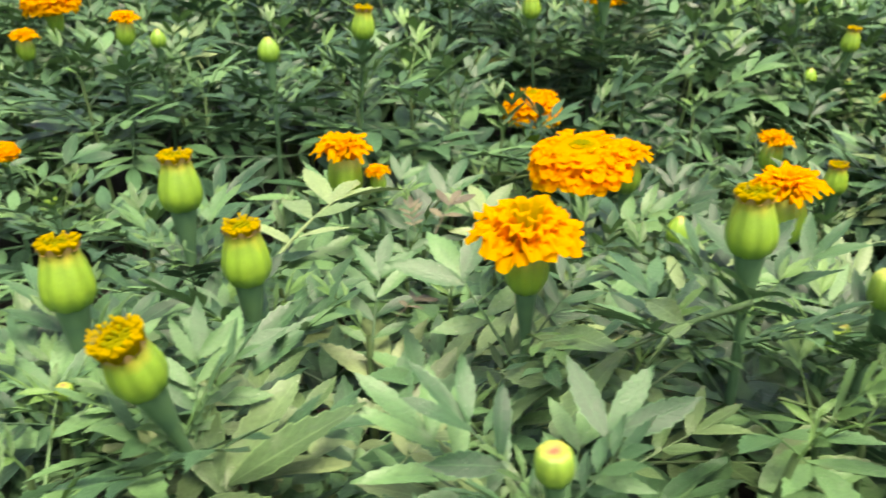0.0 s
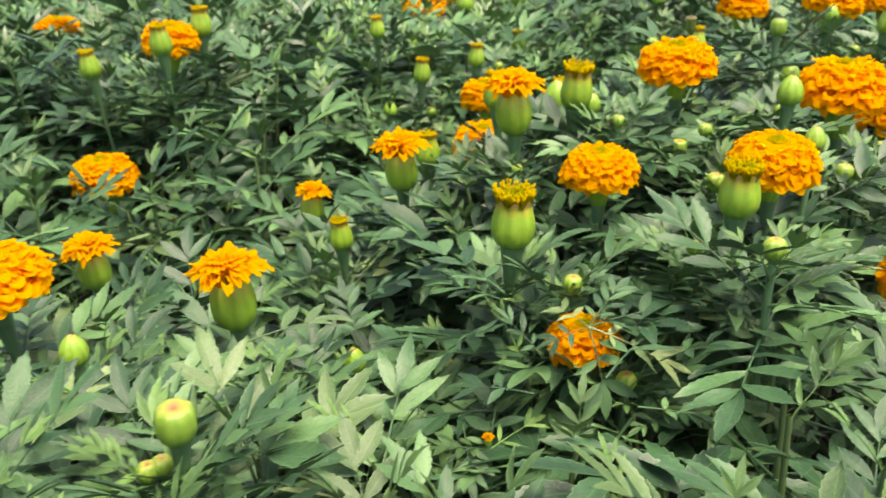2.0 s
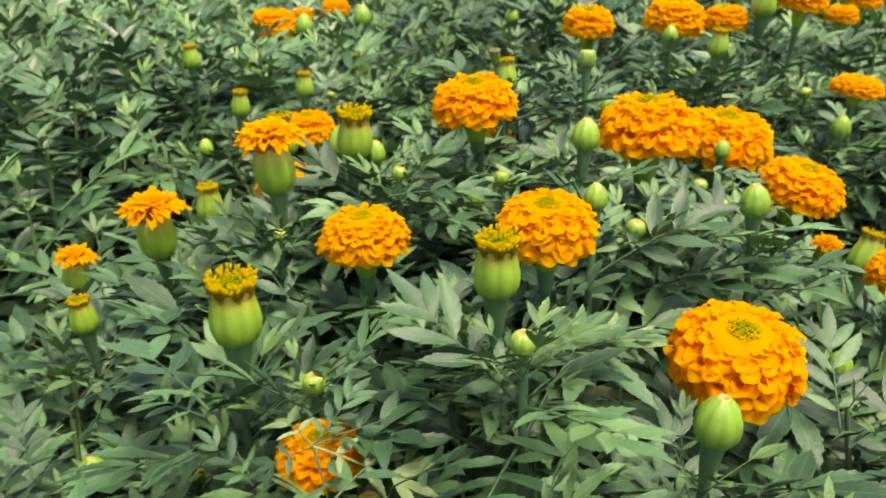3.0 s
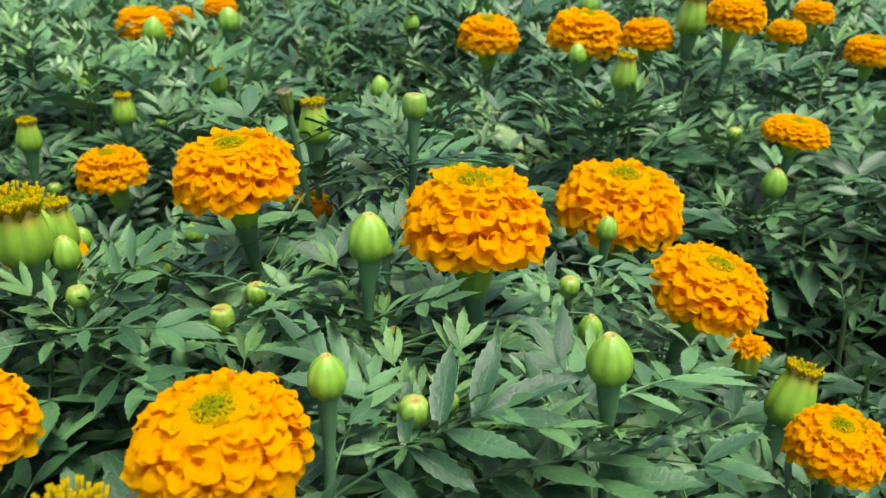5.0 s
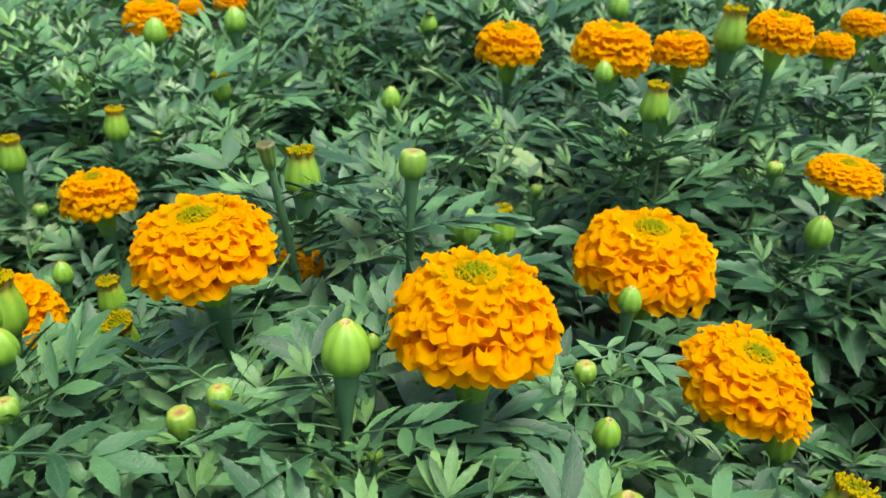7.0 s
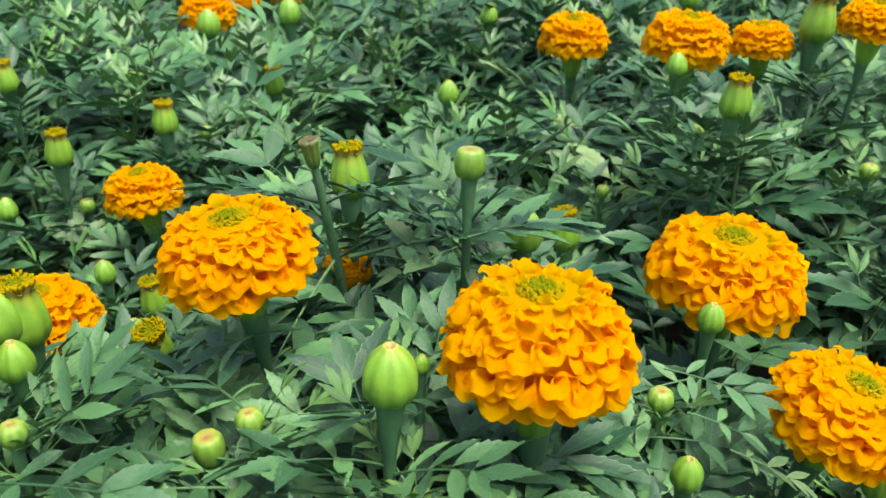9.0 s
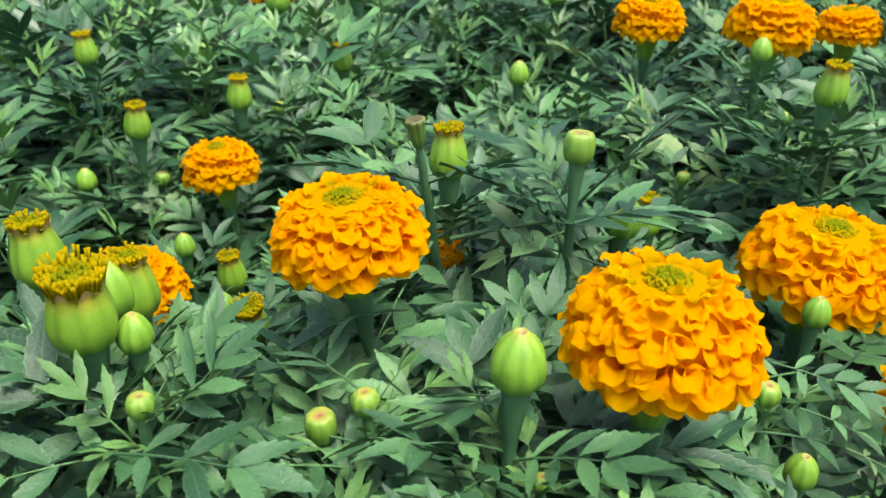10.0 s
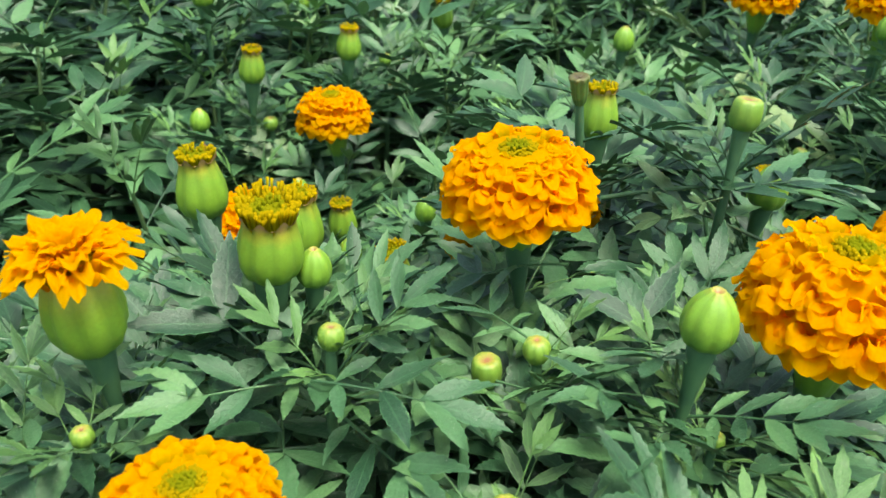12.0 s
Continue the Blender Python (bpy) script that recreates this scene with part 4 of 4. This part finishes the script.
placed_leaf(0.636, 0.385, 0.296, 0.648, 0.331, 0.270)
placed_leaf(0.634, 0.384, 0.292, 0.615, 0.338, 0.263)
placed_leaf(0.255, 0.468, 0.312, 0.309, 0.487, 0.282)
placed_leaf(0.262, 0.470, 0.300, 0.320, 0.474, 0.345)
placed_leaf(0.440, 0.449, 0.338, 0.477, 0.451, 0.357)
placed_leaf(0.430, 0.530, 0.322, 0.373, 0.564, 0.311)
placed_leaf(1.123, 0.620, 0.235, 1.125, 0.700, 0.280)
placed_leaf(1.123, 0.620, 0.235, 1.060, 0.600, 0.250)
placed_leaf(1.123, 0.620, 0.235, 1.190, 0.630, 0.250)
placed_leaf(1.123, 0.620, 0.235, 1.130, 0.560, 0.220)
placed_leaf(0.650, 0.690, 0.372, 0.612, 0.735, 0.352)
placed_leaf(0.430, 0.398, 0.347, 0.491, 0.404, 0.346)
placed_leaf(0.430, 0.398, 0.347, 0.433, 0.367, 0.297)
placed_leaf(0.430, 0.398, 0.347, 0.395, 0.401, 0.337)
placed_leaf(0.430, 0.398, 0.347, 0.480, 0.362, 0.323)
placed_leaf(0.430, 0.398, 0.347, 0.420, 0.434, 0.352)
placed_leaf(0.430, 0.398, 0.347, 0.468, 0.421, 0.363)
placed_leaf(0.531, 0.383, 0.344, 0.505, 0.406, 0.351)
placed_leaf(0.531, 0.383, 0.344, 0.568, 0.381, 0.348)
placed_leaf(0.531, 0.383, 0.344, 0.534, 0.358, 0.331)
placed_leaf(0.531, 0.383, 0.344, 0.527, 0.403, 0.361)
placed_leaf(0.531, 0.383, 0.344, 0.505, 0.375, 0.345)
placed_leaf(0.608, 0.340, 0.287, 0.629, 0.315, 0.288)
placed_leaf(0.608, 0.340, 0.287, 0.600, 0.320, 0.277)
placed_leaf(0.608, 0.340, 0.287, 0.576, 0.339, 0.297)
placed_leaf(0.608, 0.340, 0.287, 0.640, 0.344, 0.300)
placed_leaf(0.608, 0.340, 0.287, 0.597, 0.363, 0.304)
placed_leaf(0.476, 0.375, 0.292, 0.495, 0.351, 0.293)
placed_leaf(0.476, 0.375, 0.292, 0.444, 0.367, 0.285)
placed_leaf(0.476, 0.375, 0.292, 0.480, 0.394, 0.312)
placed_leaf(0.476, 0.375, 0.292, 0.511, 0.374, 0.294)
placed_leaf(0.546, 0.349, 0.293, 0.516, 0.342, 0.292)
placed_leaf(0.546, 0.349, 0.293, 0.553, 0.365, 0.310)
placed_leaf(0.546, 0.349, 0.293, 0.558, 0.330, 0.299)
placed_leaf(0.546, 0.349, 0.293, 0.546, 0.326, 0.282)
placed_leaf(-0.017, 0.458, 0.358, -0.021, 0.477, 0.375, meshes=DRY_MESHES)
placed_leaf(-0.005, 0.457, 0.357, 0.011, 0.489, 0.378, meshes=DRY_MESHES)
placed_leaf(-0.024, 0.366, 0.351, -0.007, 0.389, 0.354, meshes=DRY_MESHES)
placed_leaf(-0.135, 0.415, 0.386, -0.122, 0.433, 0.400, meshes=TUFT_MESHES)
placed_leaf(-0.132, 0.386, 0.370, -0.163, 0.378, 0.377, meshes=TUFT_MESHES)
placed_leaf(-0.131, 0.389, 0.376, -0.161, 0.402, 0.381, meshes=TUFT_MESHES)
placed_leaf(0.051, 0.320, 0.393, 0.073, 0.333, 0.399, meshes=TUFT_MESHES)
placed_leaf(-0.084, 0.356, 0.376, -0.081, 0.377, 0.375, meshes=TUFT_MESHES)
placed_leaf(0.106, 0.297, 0.370, 0.052, 0.272, 0.335)
placed_leaf(0.148, 0.299, 0.348, 0.215, 0.310, 0.310)
placed_leaf(0.064, 0.256, 0.335, 0.124, 0.276, 0.360)
placed_leaf(0.061, 0.302, 0.364, 0.012, 0.317, 0.322, lobe=True)
placed_leaf(-0.081, 0.243, 0.350, -0.058, 0.299, 0.375, lobe=True)
placed_leaf(-0.081, 0.243, 0.350, -0.041, 0.271, 0.355, lobe=True)
placed_leaf(-0.091, 0.387, 0.370, -0.056, 0.530, 0.365)
placed_leaf(0.640, 0.602, 0.391, 0.618, 0.665, 0.376)
placed_leaf(0.659, 0.600, 0.368, 0.674, 0.636, 0.388)
placed_leaf(0.761, 0.464, 0.365, 0.860, 0.478, 0.355)
placed_leaf(0.565, 0.588, 0.388, 0.625, 0.579, 0.372)
placed_leaf(0.568, 0.590, 0.368, 0.598, 0.558, 0.360)
placed_leaf(0.566, 0.401, 0.355, 0.640, 0.402, 0.360)
placed_leaf(0.524, 0.480, 0.350, 0.487, 0.547, 0.345)
placed_leaf(0.533, 0.389, 0.360, 0.518, 0.376, 0.345)
placed_leaf(0.650, 0.478, 0.365, 0.715, 0.471, 0.360)
placed_leaf(0.379, 0.362, 0.335, 0.333, 0.390, 0.335)
placed_leaf(0.418, 0.355, 0.340, 0.489, 0.402, 0.345)
placed_leaf(0.425, 0.332, 0.335, 0.466, 0.318, 0.325)
placed_leaf(0.353, 0.406, 0.290, 0.344, 0.362, 0.270)
placed_leaf(0.296, 0.415, 0.270, 0.283, 0.391, 0.250)
placed_leaf(0.387, 0.424, 0.365, 0.356, 0.511, 0.370)
placed_leaf(0.385, 0.427, 0.360, 0.352, 0.474, 0.355)
placed_leaf(0.231, 0.411, 0.370, 0.290, 0.415, 0.375)
placed_leaf(0.704, 0.494, 0.370, 0.766, 0.499, 0.365)
placed_leaf(0.838, 0.597, 0.365, 0.879, 0.553, 0.360)
placed_leaf(0.757, 0.654, 0.425, 0.833, 0.663, 0.420)
placed_leaf(0.753, 0.656, 0.420, 0.710, 0.665, 0.400)
placed_leaf(0.752, 0.662, 0.425, 0.766, 0.779, 0.430)
placed_leaf(0.671, 0.642, 0.400, 0.611, 0.686, 0.375)
placed_leaf(0.580, 0.613, 0.385, 0.559, 0.678, 0.395)
placed_leaf(0.834, 0.541, 0.360, 0.864, 0.515, 0.345)
placed_leaf(0.828, 0.564, 0.365, 0.861, 0.537, 0.355)
placed_leaf(0.535, 0.298, 0.330, 0.547, 0.382, 0.345)
placed_leaf(0.569, 0.301, 0.335, 0.548, 0.272, 0.325)
placed_leaf(0.546, 0.652, 0.335, 0.593, 0.645, 0.360)
placed_leaf(0.579, 0.641, 0.335, 0.617, 0.667, 0.360)
placed_leaf(0.548, 0.691, 0.335, 0.579, 0.702, 0.360)
placed_leaf(0.610, 0.629, 0.335, 0.651, 0.602, 0.360)
placed_leaf(0.529, 0.738, 0.335, 0.560, 0.720, 0.360)
placed_leaf(0.302, 0.450, 0.335, 0.297, 0.493, 0.360)
placed_leaf(0.380, 0.480, 0.335, 0.347, 0.504, 0.360)
placed_leaf(0.320, 0.510, 0.335, 0.369, 0.480, 0.360)
placed_leaf(0.399, 0.397, 0.335, 0.377, 0.420, 0.360)
placed_leaf(0.460, 0.367, 0.335, 0.496, 0.342, 0.360)
placed_leaf(0.408, 0.478, 0.335, 0.438, 0.458, 0.360)
placed_leaf(0.350, 0.422, 0.335, 0.379, 0.400, 0.360)
placed_leaf(0.564, 0.607, 0.335, 0.546, 0.631, 0.360)
placed_leaf(0.573, 0.605, 0.335, 0.608, 0.615, 0.360)
placed_leaf(0.626, 0.591, 0.335, 0.616, 0.606, 0.360)
placed_leaf(0.515, 0.619, 0.335, 0.502, 0.636, 0.360)
placed_leaf(-0.073, 0.264, 0.330, -0.091, 0.338, 0.350)
placed_leaf(-0.048, 0.261, 0.330, -0.070, 0.326, 0.350)
placed_leaf(-0.041, 0.266, 0.330, -0.025, 0.304, 0.350)
placed_leaf(-0.078, 0.290, 0.330, -0.114, 0.323, 0.350)
placed_leaf(-0.025, 0.264, 0.330, 0.010, 0.292, 0.350)
for item in STALKS:
    if item[1].y < 1.3:
        stalk_leaves(*item)

NEAR = (-0.42, 1.42, 0.1, 1.2)
PITCH, STEP = 0.27, 0.084
rng = random.Random(21)
centres = {}
for i in range(-40, 60):
    for j in range(0, 60):
        x = (i + 0.5 * (j % 2)) * STEP + rng.uniform(-0.025, 0.025)
        y = j * STEP * 0.87 + rng.uniform(-0.025, 0.025)
        if not (NEAR[0] < x < NEAR[1] and NEAR[2] < y < NEAR[3]):
            continue
        if x > 1.0 and y < 0.3 or x > 0.5 and y < 0.2:
            continue
        if x < 0.3 and abs(y - 0.72 - 0.2 * x) < 0.1 or x < -0.2 and 0.36 < y < 0.74 or x < -0.05 and 0.5 < y < 0.8:
            continue
        if vigour(x, y) > 1.3 and rng.random() < 0.3:
            continue
        key = (round(x / PITCH), round(y / PITCH))
        z = canopy(x, y) + rng.uniform(-0.025, 0.012)
        for h, w, bare in HEADS:
            if math.hypot(x - h.x, y - h.y) < 0.5 * w + 0.02:
                z = min(z, h.z - bare)
        centres.setdefault(key, []).append(Vector((x, y, max(0.16, z))))
# side shoots low down along the furrow
for i in range(34):
    x = -0.4 + 0.024 * i + rng.uniform(-0.02, 0.02)
    for side, drop in ((0.1, 0.2), (0.13, 0.12), (-0.11, 0.14)):
        y = 0.73 + 0.2 * x + side + rng.uniform(-0.02, 0.02)
        if (i + int(drop * 100)) % 3 == 0 and y > 0.42:
            centres.setdefault((round(x / PITCH), round(y / PITCH)), []).append(Vector((x, y, 0.335 - drop + rng.uniform(-0.02, 0.02))))
# taller shoots, some of them over a half-hidden bloom
for x, y, z in ((0.452, 0.378, 0.352), (0.405, 0.43, 0.34), (0.44, 0.33, 0.345), (0.49, 0.3, 0.35), (0.5, 0.355, 0.345), (0.47, 0.45, 0.345), (0.41, 0.5, 0.35),
                (0.53, 0.435, 0.34), (0.435, 0.62, 0.355), (0.47, 0.655, 0.35), (0.44, 0.7, 0.35), (0.505, 0.66, 0.345), (-0.16, 0.25, 0.355), (0.07, 0.25, 0.35),
                (0.15, 0.265, 0.355), (-0.05, 0.225, 0.34)):
    centres.setdefault((round(x / PITCH), round(y / PITCH)), []).append(Vector((x, y, z)))
for key, tips in centres.items():
    plant(key[0] * PITCH + rng.uniform(-0.03, 0.03), key[1] * PITCH + rng.uniform(-0.03, 0.03), tips, rng)


def far_plant_mesh(seed):
    r = random.Random(seed)
    leaves, stems, young = Build(), Build(), Build()
    for k in range(9):
        a, d = k * GOLDEN, 0.14 * math.sqrt((k + 0.5) / 9)
        tip = Vector((d * math.cos(a), d * math.sin(a), 0.34 + r.uniform(-0.035, 0.02)))
        stems.tube([Vector((0, 0, -0.005)), Vector((tip.x * 0.5, tip.y * 0.5, 0.15)), tip], [0.005, 0.004, 0.002], 5)
        low = Vector((tip.x * 1.25, tip.y * 1.25, tip.z - 0.11))
        for is_young, v, m, length in shoot_leaves(r, tip, 1.5) + (shoot_leaves(r, low, 1.5)[2:6] if k > 3 else []):
            (young.add(PLAIN_TUFTS[v % 2], m) if is_young else leaves.add(PLAIN_LEAVES[v % 4], m))
    return leaves, young, stems


FAR_BUILDS = [far_plant_mesh(70 + i) for i in range(4)]
FAR_MESHES = [(l.mesh("foliage", LEAF), y.mesh("young_foliage", YOUNG), t.mesh("stem", STEM)) for l, y, t in FAR_BUILDS]


def coarse_plant(seed):
    r = random.Random(seed)
    kinds, b = [coarse_leaf(90 + i) for i in range(3)], Build()
    for k in range(7):
        a, d = k * GOLDEN, 0.14 * math.sqrt((k + 0.5) / 7)
        tip = Vector((d * math.cos(a), d * math.sin(a), 0.34 + r.uniform(-0.035, 0.02)))
        for young, v, m, length in shoot_leaves(r, tip, 1.5)[:5]:
            b.add(kinds[v % 3], m)
    return np.array(b.v), np.array(b.f), np.array(b.uv)


COARSE = [coarse_plant(110 + i) for i in range(3)]
points, faces, uvs, used = [], [], [], 0
for i in range(-10, 20):
    for j in range(0, 18):
        x = (i + 0.5 * (j % 2)) * 0.25 + rng.uniform(-0.04, 0.04)
        y = j * 0.22 + 0.05 + rng.uniform(-0.04, 0.04)
        if not -0.9 - 0.45 * y < x < 1.9 + 0.9 * y:
            continue
        if NEAR[0] - 0.08 < x < NEAR[1] + 0.08 and y < NEAR[3] + 0.08:
            continue
        m = pose(x, y, 0, 0, 0, rng.uniform(0, 360)) @ Matrix.Scale(rng.uniform(0.92, 1.1), 4)
        # lower where a flower head stands over the plant or just behind it
        if any(abs(x - h.x) < 0.2 and -0.12 < h.y - y < 0.3 for h, w, bare in HEADS if w > 0.04):
            m = m @ Matrix.Diagonal((1, 1, 0.84, 1))
        if y < 2.0 and -0.9 < x < 2.4:
            root = tagged(new("marigold_plant"), "bushy marigold plant with grey-green feathery toothed leaves", "plant", "marigold plants")
            root.matrix_basis = m
            for name, me in zip(("foliage", "young_foliage", "stem"), FAR_MESHES[(i * 3 + j) % 4]):
                tagged(part(name, me, root), kind="stuff" if name != "stem" else "")
        else:
            v, f, uv = COARSE[(i * 3 + j) % 3]
            t = np.array(m)
            points.append(v @ t[:3, :3].T + t[:3, 3])
            faces.append(f + used)
            uvs.append(uv)
            used += len(v)
field = mesh("marigold_field", np.concatenate(points).tolist(), np.concatenate(faces).tolist(), LEAF, np.concatenate(uvs))
tagged(new("marigold_field", field), "rows of leafy marigold plants further off in the bed", "plants", kind="stuff")
